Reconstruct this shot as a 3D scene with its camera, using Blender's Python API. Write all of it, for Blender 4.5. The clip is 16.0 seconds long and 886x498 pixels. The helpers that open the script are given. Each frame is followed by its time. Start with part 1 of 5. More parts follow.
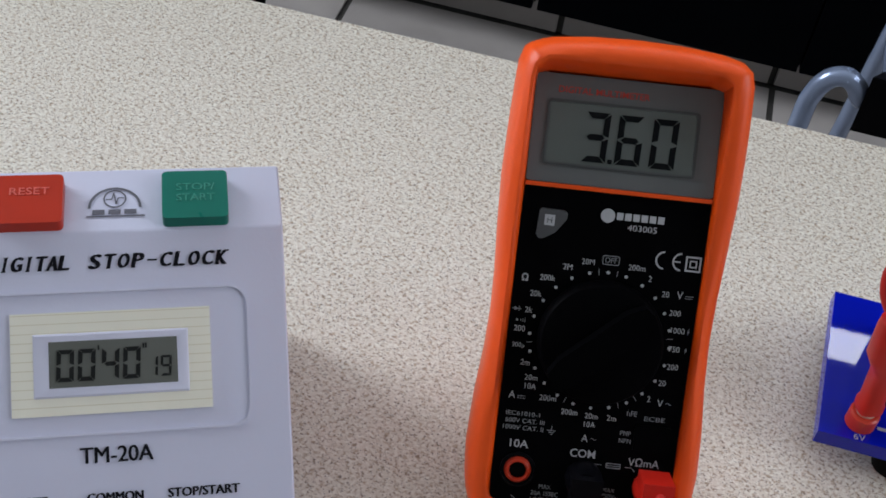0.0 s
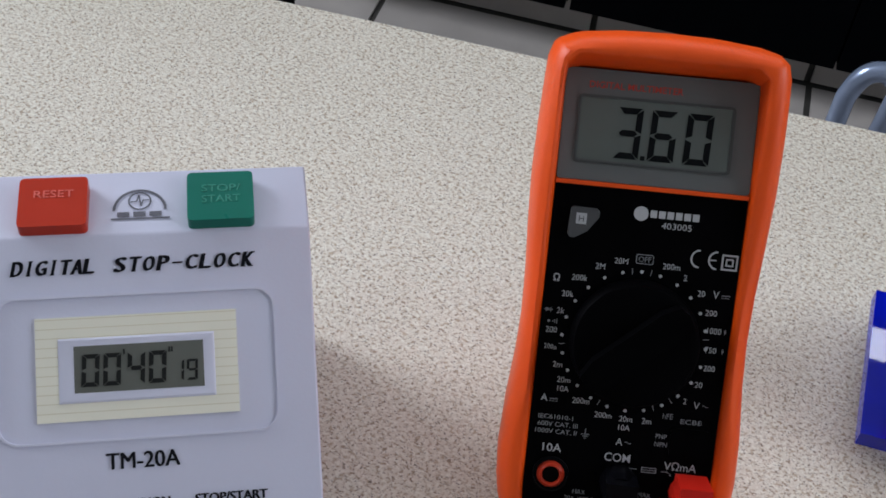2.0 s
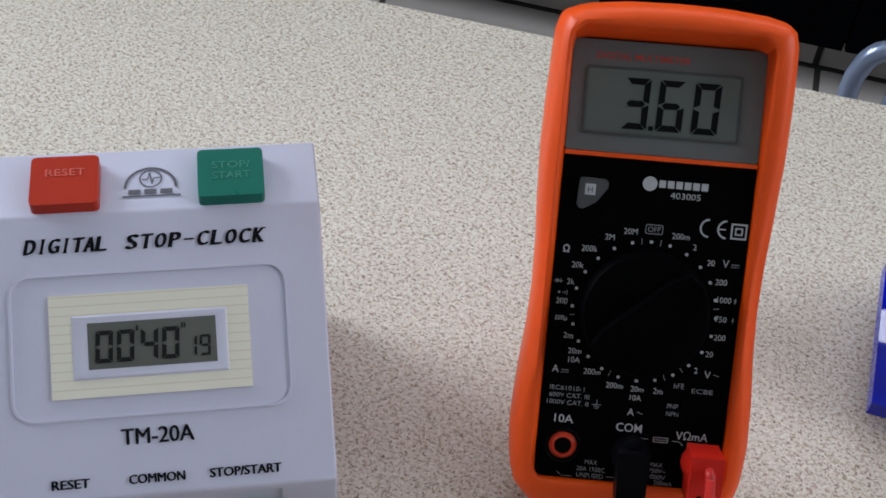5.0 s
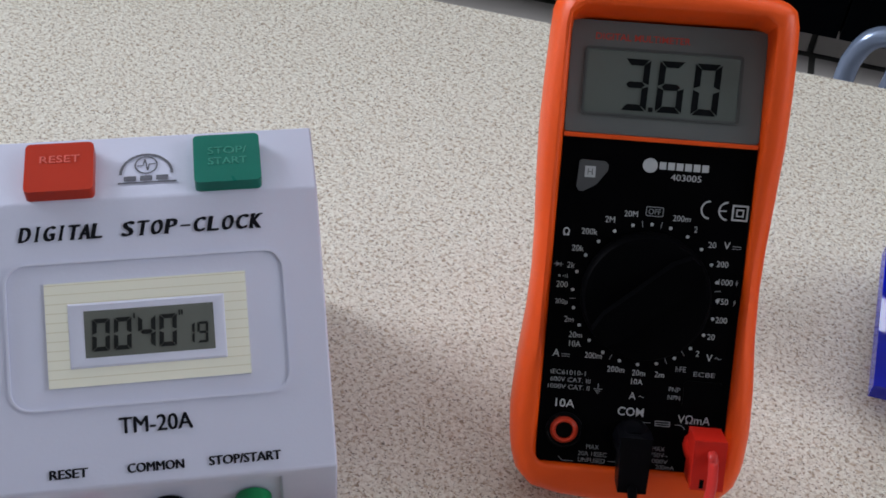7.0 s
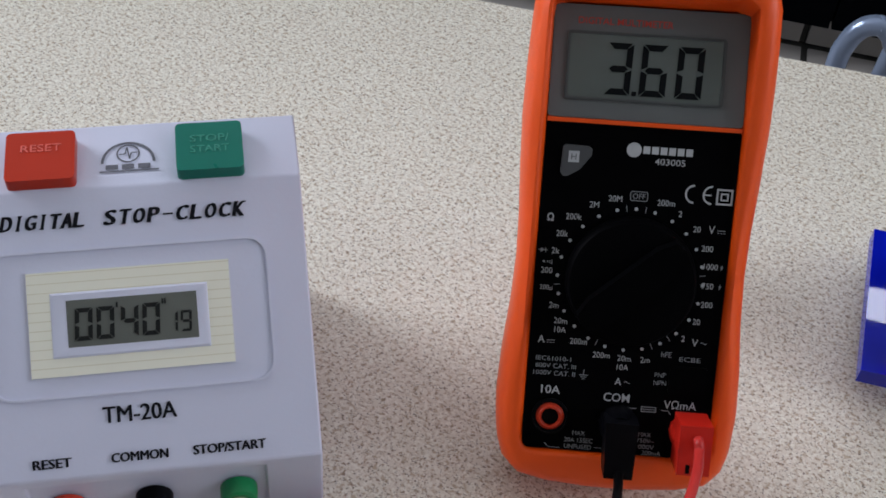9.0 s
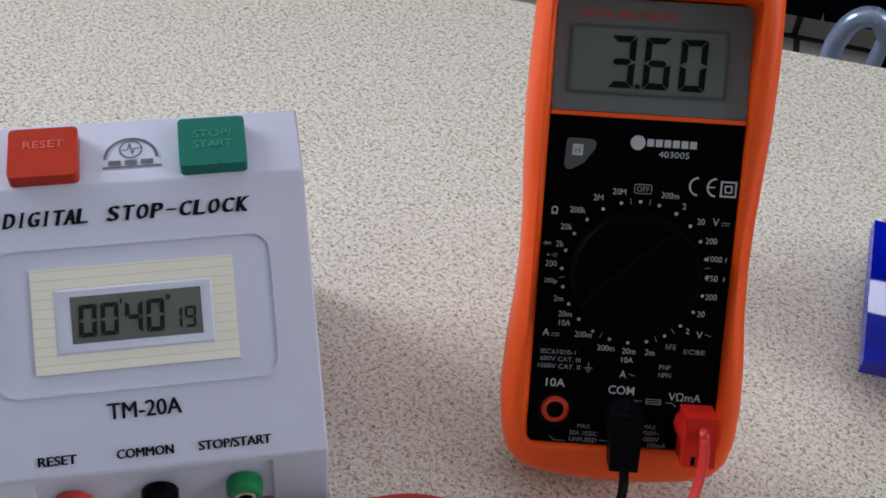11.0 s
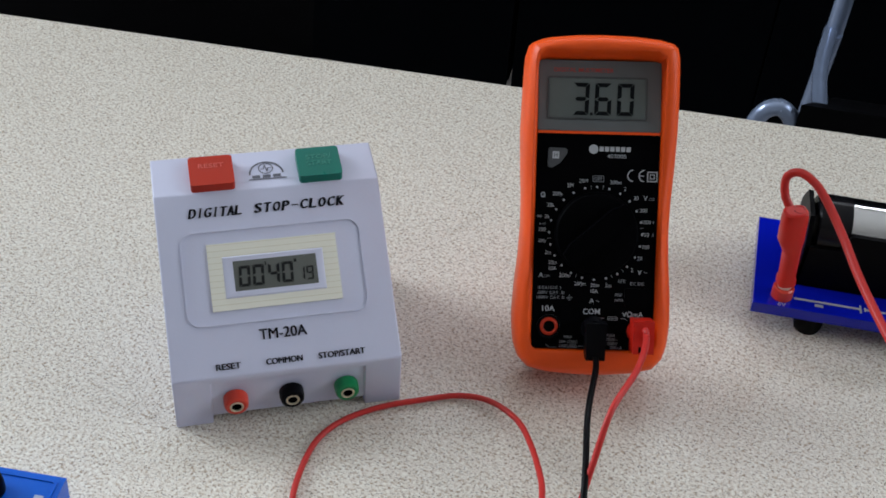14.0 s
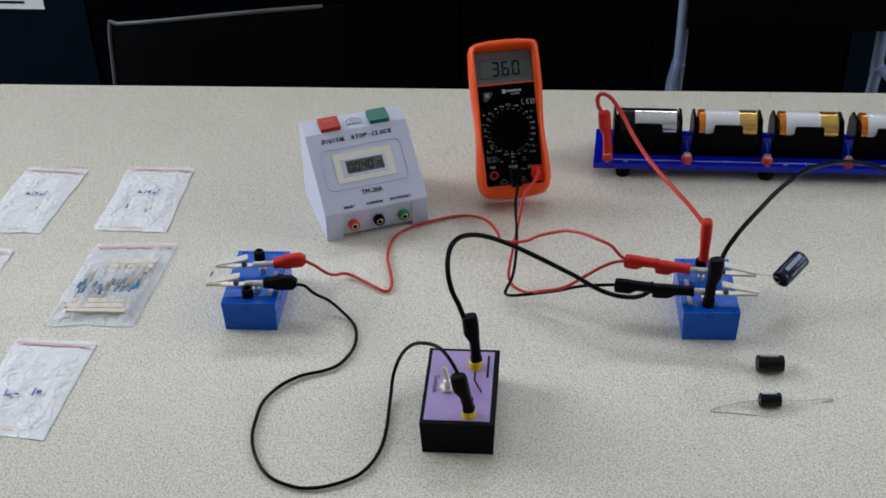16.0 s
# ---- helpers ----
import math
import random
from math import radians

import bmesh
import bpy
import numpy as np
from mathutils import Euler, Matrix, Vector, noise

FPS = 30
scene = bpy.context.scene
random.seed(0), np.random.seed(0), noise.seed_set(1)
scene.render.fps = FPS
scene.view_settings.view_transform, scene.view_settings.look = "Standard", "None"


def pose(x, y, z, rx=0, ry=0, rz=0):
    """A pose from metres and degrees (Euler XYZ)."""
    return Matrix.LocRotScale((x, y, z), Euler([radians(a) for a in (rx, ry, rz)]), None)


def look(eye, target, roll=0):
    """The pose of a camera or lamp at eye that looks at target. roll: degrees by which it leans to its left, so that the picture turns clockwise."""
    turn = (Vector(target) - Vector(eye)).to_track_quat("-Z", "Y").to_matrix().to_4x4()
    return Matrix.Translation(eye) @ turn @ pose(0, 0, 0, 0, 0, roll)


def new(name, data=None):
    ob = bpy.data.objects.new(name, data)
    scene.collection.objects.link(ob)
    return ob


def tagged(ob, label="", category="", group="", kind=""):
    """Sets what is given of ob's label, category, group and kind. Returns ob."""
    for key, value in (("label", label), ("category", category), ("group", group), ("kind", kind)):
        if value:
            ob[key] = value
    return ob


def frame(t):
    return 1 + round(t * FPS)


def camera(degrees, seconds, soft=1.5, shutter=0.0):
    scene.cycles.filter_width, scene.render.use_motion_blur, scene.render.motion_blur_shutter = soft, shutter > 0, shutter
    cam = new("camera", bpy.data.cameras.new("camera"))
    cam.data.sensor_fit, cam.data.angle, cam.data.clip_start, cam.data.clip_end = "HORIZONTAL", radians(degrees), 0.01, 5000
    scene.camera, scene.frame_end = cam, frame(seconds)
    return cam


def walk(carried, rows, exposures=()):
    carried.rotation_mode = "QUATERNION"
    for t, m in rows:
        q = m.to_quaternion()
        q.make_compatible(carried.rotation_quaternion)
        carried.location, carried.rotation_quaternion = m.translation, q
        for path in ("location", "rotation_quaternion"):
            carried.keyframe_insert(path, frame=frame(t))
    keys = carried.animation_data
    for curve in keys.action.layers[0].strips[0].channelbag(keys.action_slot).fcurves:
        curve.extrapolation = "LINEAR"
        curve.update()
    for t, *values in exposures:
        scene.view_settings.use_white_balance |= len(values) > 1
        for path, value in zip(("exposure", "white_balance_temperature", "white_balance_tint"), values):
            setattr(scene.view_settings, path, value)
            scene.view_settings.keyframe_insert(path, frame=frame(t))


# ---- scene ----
PATH = [
    (0, (0.15098, -0.15288, 0.34312), (0.04946, 0.54268, -0.36814), 8.78),
    (0.5, (0.15062, -0.15306, 0.34227), (0.03833, 0.54214, -0.36772), 7.99),
    (1, (0.15226, -0.14773, 0.33903), (0.02741, 0.54201, -0.37418), 7.09),
    (1.5, (0.15176, -0.14565, 0.33662), (0.02410, 0.54347, -0.37670), 6.83),
    (2, (0.15199, -0.14780, 0.33762), (0.02262, 0.54177, -0.37495), 6.68),
    (2.5, (0.15143, -0.14974, 0.33630), (0.02132, 0.54051, -0.37549), 6.56),
    (3, (0.15169, -0.15019, 0.33555), (0.01935, 0.53724, -0.37855), 6.26),
    (3.5, (0.15297, -0.15118, 0.33648), (0.01766, 0.53418, -0.37905), 5.92),
    (4, (0.15393, -0.15158, 0.33575), (0.01603, 0.53273, -0.38028), 5.65),
    (6.5, (0.15237, -0.15333, 0.33312), (0.02167, 0.52749, -0.38757), 5.35),
    (7, (0.15239, -0.15243, 0.33103), (0.02245, 0.52763, -0.39052), 5.33),
    (7.5, (0.15180, -0.15196, 0.33102), (0.02496, 0.52641, -0.39267), 5.44),
    (8, (0.15339, -0.15086, 0.32804), (0.02541, 0.52827, -0.39473), 5.25),
    (8.5, (0.15482, -0.15090, 0.32830), (0.02794, 0.52646, -0.39633), 5.18),
    (9, (0.15597, -0.15208, 0.32855), (0.03027, 0.52569, -0.39590), 5.14),
    (11.5, (0.15200, -0.15332, 0.32796), (0.03462, 0.52245, -0.39975), 5.17),
    (12, (0.15170, -0.15401, 0.32622), (0.03265, 0.52440, -0.39875), 4.97),
    (12.5, (0.15001, -0.15329, 0.32463), (0.03071, 0.52722, -0.39834), 4.78),
    (13, (0.15096, -0.15754, 0.32882), (0.02410, 0.52542, -0.39054), 4.19),
    (13.5, (0.15609, -0.20130, 0.35491), (0.03173, 0.50403, -0.34298), 4.35),
    (14, (0.15721, -0.33657, 0.41634), (0.05268, 0.41806, -0.23143), 4.38),
    (14.5, (0.15328, -0.49828, 0.48129), (0.07336, 0.28996, -0.12887), 2.82),
    (15, (0.16051, -0.65621, 0.54337), (0.09157, 0.15107, -0.04275), 1.91),
    (15.5, (0.19516, -0.83616, 0.61605), (0.11324, -0.02025, 0.04369), -0.11),
    (16, (0.20879, -0.93603, 0.65059), (0.12048, -0.11965, 0.07987), -1.76),
]
cam = camera(39.4, 16.0, soft=1.7)
walk(cam, [(t, look(eye, target, roll)) for t, eye, target, roll in PATH],
     exposures=[(0.0, -0.57, 6500, 10), (13.2, -0.57, 6500, 10), (14.2, -0.58, 6430, 7.5), (15.0, -0.69, 6420, 7), (16.0, -0.79, 6450, 7)])

# ---- world, windows and lamps ----
world = bpy.data.worlds.new("daylight")
scene.world = world
world.use_nodes = True
sky = world.node_tree.nodes.new("ShaderNodeTexSky")
sky.sky_type, sky.sun_disc = "NISHITA", False
sky.sun_elevation, sky.sun_rotation = radians(38), radians(200)
world.node_tree.nodes["Background"].inputs["Strength"].default_value = 0.12
world.node_tree.links.new(sky.outputs["Color"], world.node_tree.nodes["Background"].inputs["Color"])


def window_light(name, m, width, height, watts, colour):
    data = bpy.data.lights.new(name, "AREA")
    data.shape, data.size, data.size_y, data.energy, data.color = "RECTANGLE", width, height, watts, colour
    ob = new(name, data)
    ob.matrix_world = m
    return ob


FLOOR = -0.75
window_light("window_light_back", look((0.1, 1.93, 1.735), (0.1, -0.1, -0.1)), 3.5, 0.150, 30, (0.92, 0.97, 1.08))
# side lamps: added for assumed windows out of view, set to balance the table
window_light("window_light_west", look((-2.5, 0.58, 1.15), (0.0, 0.35, 0.0)), 1.3, 1.3, 104, (0.91, 0.97, 1.08))
window_light("window_light_east", look((2.5, 0.35, 1.25), (0.1, 0.2, 0.0)), 1.7, 1.1, 42, (0.91, 0.97, 1.08))


# ---- materials ----
def material(name, colour, rough=0.5, metal=0.0, vary=0.08, scale=60.0, bump=0.0, bump_scale=400.0, spec=0.5, coat=0.0, random_tint=0.0, flat_gloss=False):
    m = bpy.data.materials.new(name)
    m.use_nodes = True
    nt = m.node_tree
    b = nt.nodes["Principled BSDF"]
    b.inputs["Roughness"].default_value, b.inputs["Metallic"].default_value = rough, metal
    b.inputs["Specular IOR Level"].default_value = spec
    b.inputs["Coat Weight"].default_value = coat
    b.inputs["Base Color"].default_value = (*colour, 1)
    tc = nt.nodes.new("ShaderNodeTexCoord")
    if vary:
        n = nt.nodes.new("ShaderNodeTexNoise")
        n.inputs["Scale"].default_value, n.inputs["Detail"].default_value = scale, 5
        nt.links.new(tc.outputs["Object"], n.inputs["Vector"])
        r = nt.nodes.new("ShaderNodeValToRGB")
        lo, hi = 1 - vary, 1 + vary
        r.color_ramp.elements[0].position, r.color_ramp.elements[1].position = 0.3, 0.7
        r.color_ramp.elements[0].color = (*[c * lo for c in colour], 1)
        r.color_ramp.elements[1].color = (*[min(1, c * hi) for c in colour], 1)
        nt.links.new(n.outputs["Fac"], r.inputs["Fac"])
        last = r.outputs["Color"]
        if random_tint:
            oi = nt.nodes.new("ShaderNodeObjectInfo")
            mr = nt.nodes.new("ShaderNodeMapRange")
            mr.inputs["To Min"].default_value, mr.inputs["To Max"].default_value = 1 - random_tint, 1 + random_tint
            nt.links.new(oi.outputs["Random"], mr.inputs["Value"])
            hs = nt.nodes.new("ShaderNodeHueSaturation")
            nt.links.new(mr.outputs["Result"], hs.inputs["Value"])
            nt.links.new(last, hs.inputs["Color"])
            last = hs.outputs["Color"]
        nt.links.new(last, b.inputs["Base Color"])
        if not flat_gloss:
            rr = nt.nodes.new("ShaderNodeMapRange")
            rr.inputs["To Min"].default_value, rr.inputs["To Max"].default_value = max(0.02, rough - 0.06), min(1, rough + 0.08)
            nt.links.new(n.outputs["Fac"], rr.inputs["Value"])
            nt.links.new(rr.outputs["Result"], b.inputs["Roughness"])
    if bump:
        n2 = nt.nodes.new("ShaderNodeTexNoise")
        n2.inputs["Scale"].default_value, n2.inputs["Detail"].default_value = bump_scale, 3
        nt.links.new(tc.outputs["Object"], n2.inputs["Vector"])
        bp = nt.nodes.new("ShaderNodeBump")
        bp.inputs["Strength"].default_value, bp.inputs["Distance"].default_value = bump, 0.001
        nt.links.new(n2.outputs["Fac"], bp.inputs["Height"])
        nt.links.new(bp.outputs["Normal"], b.inputs["Normal"])
    return m


def laminate():
    """Cream work surface with fine brown and grey flecks."""
    m = bpy.data.materials.new("speckled_laminate")
    m.use_nodes = True
    nt = m.node_tree
    b = nt.nodes["Principled BSDF"]
    tc = nt.nodes.new("ShaderNodeTexCoord")
    mp = nt.nodes.new("ShaderNodeMapping")
    mp.inputs["Rotation"].default_value = (0, 0, 0.5)
    mp.inputs["Scale"].default_value = (1.0, 1.15, 1.0)
    nt.links.new(tc.outputs["Object"], mp.inputs["Vector"])

    def fleck(scale, detail, lo, hi):
        n = nt.nodes.new("ShaderNodeTexNoise")
        n.inputs["Scale"].default_value, n.inputs["Detail"].default_value, n.inputs["Roughness"].default_value = scale, detail, 0.6
        n.inputs["Distortion"].default_value = 0.4
        nt.links.new(mp.outputs["Vector"], n.inputs["Vector"])
        r = nt.nodes.new("ShaderNodeMapRange")
        r.inputs["From Min"].default_value, r.inputs["From Max"].default_value = lo, hi
        nt.links.new(n.outputs["Fac"], r.inputs["Value"])
        return r.outputs["Result"]

    def mix(fac, a, c):
        x = nt.nodes.new("ShaderNodeMix")
        x.data_type = "RGBA"
        nt.links.new(fac, x.inputs["Factor"])
        if isinstance(a, tuple):
            x.inputs["A"].default_value = (*a, 1)
        else:
            nt.links.new(a, x.inputs["A"])
        x.inputs["B"].default_value = (*c, 1)
        return x.outputs["Result"]

    col = mix(fleck(9, 4, 0.3, 0.7), (0.68, 0.63, 0.535), (0.72, 0.67, 0.575))
    col = mix(fleck(560, 2, 0.47, 0.61), col, (0.80, 0.77, 0.68))
    col = mix(fleck(640, 2, 0.53, 0.63), col, (0.50, 0.41, 0.30))
    col = mix(fleck(700, 2, 0.57, 0.66), col, (0.30, 0.225, 0.155))
    col = mix(fleck(860, 2, 0.61, 0.68), col, (0.15, 0.115, 0.085))
    nt.links.new(col, b.inputs["Base Color"])
    b.inputs["Specular IOR Level"].default_value = 0.5
    rr = nt.nodes.new("ShaderNodeMapRange")
    rr.inputs["To Min"].default_value, rr.inputs["To Max"].default_value = 0.27, 0.42
    nt.links.new(fleck(25, 4, 0.3, 0.7), rr.inputs["Value"])
    nt.links.new(rr.outputs["Result"], b.inputs["Roughness"])
    bp = nt.nodes.new("ShaderNodeBump")
    bp.inputs["Strength"].default_value, bp.inputs["Distance"].default_value = 0.25, 0.0004
    n = nt.nodes.new("ShaderNodeTexNoise")
    n.inputs["Scale"].default_value = 300
    nt.links.new(tc.outputs["Object"], n.inputs["Vector"])
    nt.links.new(n.outputs["Fac"], bp.inputs["Height"])
    nt.links.new(bp.outputs["Normal"], b.inputs["Normal"])
    return m


def clear(name, tint, alpha, rough, ior=1.45, crinkle=0.0):
    """Thin clear plastic or glass: part see-through, part milky, with gloss."""
    m = bpy.data.materials.new(name)
    m.use_nodes = True
    b = m.node_tree.nodes["Principled BSDF"]
    b.inputs["Base Color"].default_value = (*tint, 1)
    b.inputs["Alpha"].default_value, b.inputs["Roughness"].default_value, b.inputs["IOR"].default_value = alpha, rough, ior
    if crinkle:
        nt = m.node_tree
        tc, n, bp = nt.nodes.new("ShaderNodeTexCoord"), nt.nodes.new("ShaderNodeTexNoise"), nt.nodes.new("ShaderNodeBump")
        n.inputs["Scale"].default_value, n.inputs["Detail"].default_value, n.inputs["Distortion"].default_value = 110, 3, 1.5
        bp.inputs["Strength"].default_value, bp.inputs["Distance"].default_value = crinkle, 0.004
        nt.links.new(tc.outputs["Object"], n.inputs["Vector"])
        nt.links.new(n.outputs["Fac"], bp.inputs["Height"])
        nt.links.new(bp.outputs["Normal"], b.inputs["Normal"])
    return m


def striped(name, base, line, period):
    """Cream card with thin printed lines across it."""
    m = material(name, base, 0.6, vary=0.0)
    nt = m.node_tree
    tc = nt.nodes.new("ShaderNodeTexCoord")
    w = nt.nodes.new("ShaderNodeTexWave")
    w.bands_direction, w.wave_profile = "Y", "SAW"
    w.inputs["Scale"].default_value = 2 * math.pi / period / 20
    nt.links.new(tc.outputs["Object"], w.inputs["Vector"])
    r = nt.nodes.new("ShaderNodeValToRGB")
    r.color_ramp.elements[0].position, r.color_ramp.elements[1].position = 0.88, 0.93
    r.color_ramp.elements[0].color, r.color_ramp.elements[1].color = (*base, 1), (*line, 1)
    nt.links.new(w.outputs["Fac"], r.inputs["Fac"])
    nt.links.new(r.outputs["Color"], nt.nodes["Principled BSDF"].inputs["Base Color"])
    return m


LAMINATE = laminate()
EDGE = material("cream_edge_strip", (0.66, 0.61, 0.52), 0.4)
WALL = material("white_wall_paint", (0.55, 0.54, 0.52), 0.85, vary=0.03, scale=3, bump=0.1)
CEIL = material("white_ceiling_paint", (0.8, 0.8, 0.78), 0.9, vary=0.02, scale=2)
TILE = material("grey_beige_tile", (0.33, 0.305, 0.285), 0.35, vary=0.12, scale=9, bump=0.05, bump_scale=60, random_tint=0.08)
GROUT = material("dark_grout", (0.05, 0.047, 0.043), 0.9, vary=0.2, scale=80)
NAVY = material("dark_navy_cabinet", (0.0025, 0.006, 0.012), 0.45, vary=0.15, scale=12, spec=0.03)
BLACKDOOR = material("black_cabinet", (0.001, 0.0013, 0.002), 0.5, vary=0.15, scale=12, spec=0.015)
CHAIRBLACK = material("black_chair_plastic", (0.003, 0.003, 0.0035), 0.55, vary=0.2, scale=40, bump=0.2, spec=0.03)
TUBE = material("blue_grey_painted_tube", (0.27, 0.33, 0.46), 0.24, 0.5, vary=0.06, scale=30)
RIM = material("grey_rim", (0.09, 0.095, 0.10), 0.5, vary=0.1)
ORANGE = material("orange_rubber", (0.84, 0.082, 0.002), 0.42, vary=0.06, scale=45, bump=0.06, bump_scale=1500, spec=0.4)
BLACK = material("black_meter_face", (0.0016, 0.0016, 0.002), 0.38, vary=0.2, scale=90, spec=0.015)
KNOB = material("black_knob", (0.0016, 0.0016, 0.002), 0.45, vary=0.2, scale=90, spec=0.015)
GREYPANEL = material("grey_display_panel", (0.116, 0.122, 0.122), 0.36, vary=0.04, spec=0.3)
LCD = material("meter_lcd_glass", (0.098, 0.114, 0.106), 0.10, vary=0.04, spec=0.5)
LCDLIP = material("dark_lcd_lip", (0.05, 0.055, 0.055), 0.3, vary=0.05)
SEG = material("lcd_segment", (0.005, 0.006, 0.007), 0.35, vary=0.0, spec=0.08)
REDPRINT = material("red_print", (0.42, 0.035, 0.02), 0.5, vary=0.0)
PRINT = material("white_print", (0.43, 0.44, 0.46), 0.5, vary=0.05, scale=300)
GREYPRINT = material("grey_print", (0.24, 0.25, 0.27), 0.5, vary=0.05, scale=300)
INK = material("black_ink", (0.006, 0.006, 0.010), 0.5, vary=0.0, spec=0.12)
LOGOINK = material("grey_logo_ink", (0.10, 0.10, 0.125), 0.5, vary=0.0)
HOLDBTN = material("grey_hold_button", (0.06, 0.062, 0.066), 0.4, vary=0.05)
CASE = material("pale_lilac_plastic", (0.58, 0.59, 0.72), 0.36, vary=0.015, scale=20, bump=0.04, bump_scale=900)
CARD = striped("cream_lined_card", (0.80, 0.78, 0.66), (0.66, 0.62, 0.46), 0.00265)
BEZEL = material("lilac_bezel", (0.60, 0.61, 0.73), 0.33, vary=0.01)
LCD2 = material("clock_lcd_glass", (0.115, 0.122, 0.108), 0.2, vary=0.04)
SEG2 = material("clock_segment", (0.014, 0.015, 0.015), 0.35, vary=0.0, spec=0.15)
REDBTN = material("red_button", (0.42, 0.028, 0.010), 0.3, vary=0.04, scale=80, spec=0.2)
GREENBTN = material("green_button", (0.0, 0.14, 0.10), 0.3, vary=0.04, scale=80, spec=0.28)
REDPL = material("red_plug_plastic", (0.58, 0.018, 0.010), 0.30, vary=0.05, scale=90, spec=0.25)
BLACKPL = material("black_plug_plastic", (0.002, 0.002, 0.003), 0.32, vary=0.15, scale=90, spec=0.07)
REDWIRE = material("red_wire_insulation", (0.50, 0.028, 0.023), 0.38, vary=0.05, scale=120, spec=0.3)
BLACKWIRE = material("black_wire_insulation", (0.002, 0.002, 0.0025), 0.32, vary=0.15, scale=120, spec=0.08)
BLUEBOX = material("blue_box_plastic", (0.002, 0.100, 0.55), 0.28, vary=0.05, scale=60, bump=0.05, spec=0.25)
BLUEBOARD = material("deep_blue_board", (0.003, 0.010, 0.42), 0.02, vary=0.02, scale=40, spec=0.4, flat_gloss=True)
PURPLE = material("lilac_switch_panel", (0.36, 0.25, 0.52), 0.4, vary=0.05, scale=80)
SWBODY = material("black_switch_box", (0.004, 0.003, 0.006), 0.4, vary=0.15, scale=60, spec=0.06)
YELLOW = material("yellow_socket_plastic", (0.72, 0.50, 0.0), 0.35, vary=0.04)
GREENSOCK = material("green_socket_plastic", (0.0, 0.20, 0.06), 0.32, vary=0.04)
REDSOCK = material("red_socket_plastic", (0.62, 0.045, 0.02), 0.32, vary=0.04)
AMPRING = material("orange_red_ring", (0.46, 0.032, 0.010), 0.4, vary=0.06, spec=0.2)
METAL = material("nickel_plated_metal", (0.74, 0.69, 0.60), 0.40, 0.75, vary=0.1, scale=200)
TINNED = material("tinned_wire", (0.55, 0.53, 0.52), 0.5, 0.6, vary=0.1)
BRASS = material("brass_sleeve", (0.70, 0.62, 0.46), 0.28, 0.9, vary=0.1, scale=200)
CHROME = material("chrome_cell_sleeve", (0.82, 0.81, 0.80), 0.10, 1.0, vary=0.03, flat_gloss=True)
COPPER = material("orange_copper_label", (0.80, 0.26, 0.03), 0.12, 0.75, vary=0.05, flat_gloss=True)
GOLD = material("gold_label", (0.80, 0.50, 0.14), 0.12, 0.85, vary=0.05, flat_gloss=True)
CELLWHITE = material("pale_cell_label", (0.72, 0.71, 0.74), 0.12, 0.1, vary=0.05, flat_gloss=True)
HOLDER = material("black_cell_holder", (0.002, 0.002, 0.0025), 0.35, vary=0.15, spec=0.05)
RUBBER = material("black_rubber", (0.004, 0.004, 0.004), 0.8, vary=0.2, spec=0.1)
TAPE = material("pale_label_tape", (0.36, 0.42, 0.56), 0.4, vary=0.15, scale=150)
DARKHOLE = material("socket_bore", (0.002, 0.002, 0.002), 0.6, vary=0.0, spec=0.04)
FILM = clear("zip_bag_film", (0.99, 0.97, 0.98), 0.84, 0.16, crinkle=0.7)
FILM_THIN = clear("thin_bag_film", (0.99, 0.98, 0.99), 0.58, 0.12, crinkle=0.9)
PANE = clear("window_pane", (1, 1, 1), 0.06, 0.02)
PAPER = material("white_paper", (0.80, 0.80, 0.80), 0.8, vary=0.03)
PAPERTAN = material("tan_component_tape", (0.72, 0.63, 0.53), 0.7, vary=0.1, scale=200)
RESBODY = material("blue_resistor_body", (0.10, 0.24, 0.40), 0.4, vary=0.1)
RESTAN = material("tan_resistor_body", (0.50, 0.37, 0.24), 0.45, vary=0.1)
PEN = material("blue_pen", (0.07, 0.10, 0.34), 0.5, vary=0.0)
CAPBLUE = material("dark_blue_sleeve", (0.005, 0.008, 0.025), 0.25, vary=0.1, scale=100, spec=0.3)
CAPBLACK = material("black_sleeve", (0.003, 0.003, 0.004), 0.22, vary=0.1, scale=100, spec=0.25)
CAPPRINT = material("pale_blue_stripe", (0.34, 0.40, 0.55), 0.4, vary=0.05)
FRAME = material("white_window_frame", (0.75, 0.75, 0.74), 0.4, vary=0.03)


# ---- building helpers ----
def finish(bm, smooth_angle=35):
    bmesh.ops.recalc_face_normals(bm, faces=bm.faces)
    for f in bm.faces:
        f.smooth = True
    for e in bm.edges:
        if len(e.link_faces) == 2 and e.calc_face_angle(0) > radians(smooth_angle):
            e.smooth = False


def mesh_of(name, bm, mat):
    me = bpy.data.meshes.new(name)
    finish(bm)
    bm.to_mesh(me)
    bm.free()
    for x in (mat if isinstance(mat, (list, tuple)) else [mat]):
        me.materials.append(x)
    return me


def part(name, bm, mat, parent, label=""):
    ob = new(name, mesh_of(name, bm, mat))
    ob.parent = parent
    return tagged(ob, label)


def thing(name, m, label, category, group="", kind=""):
    ob = new(name)
    ob.empty_display_size = 0.02
    ob.matrix_world = m
    return tagged(ob, label, category, group, kind)


def solid(name, bm, mat, label, category, m=None, group="", kind=""):
    ob = new(name, mesh_of(name, bm, mat))
    if m is not None:
        ob.matrix_world = m
    return tagged(ob, label, category, group, kind)


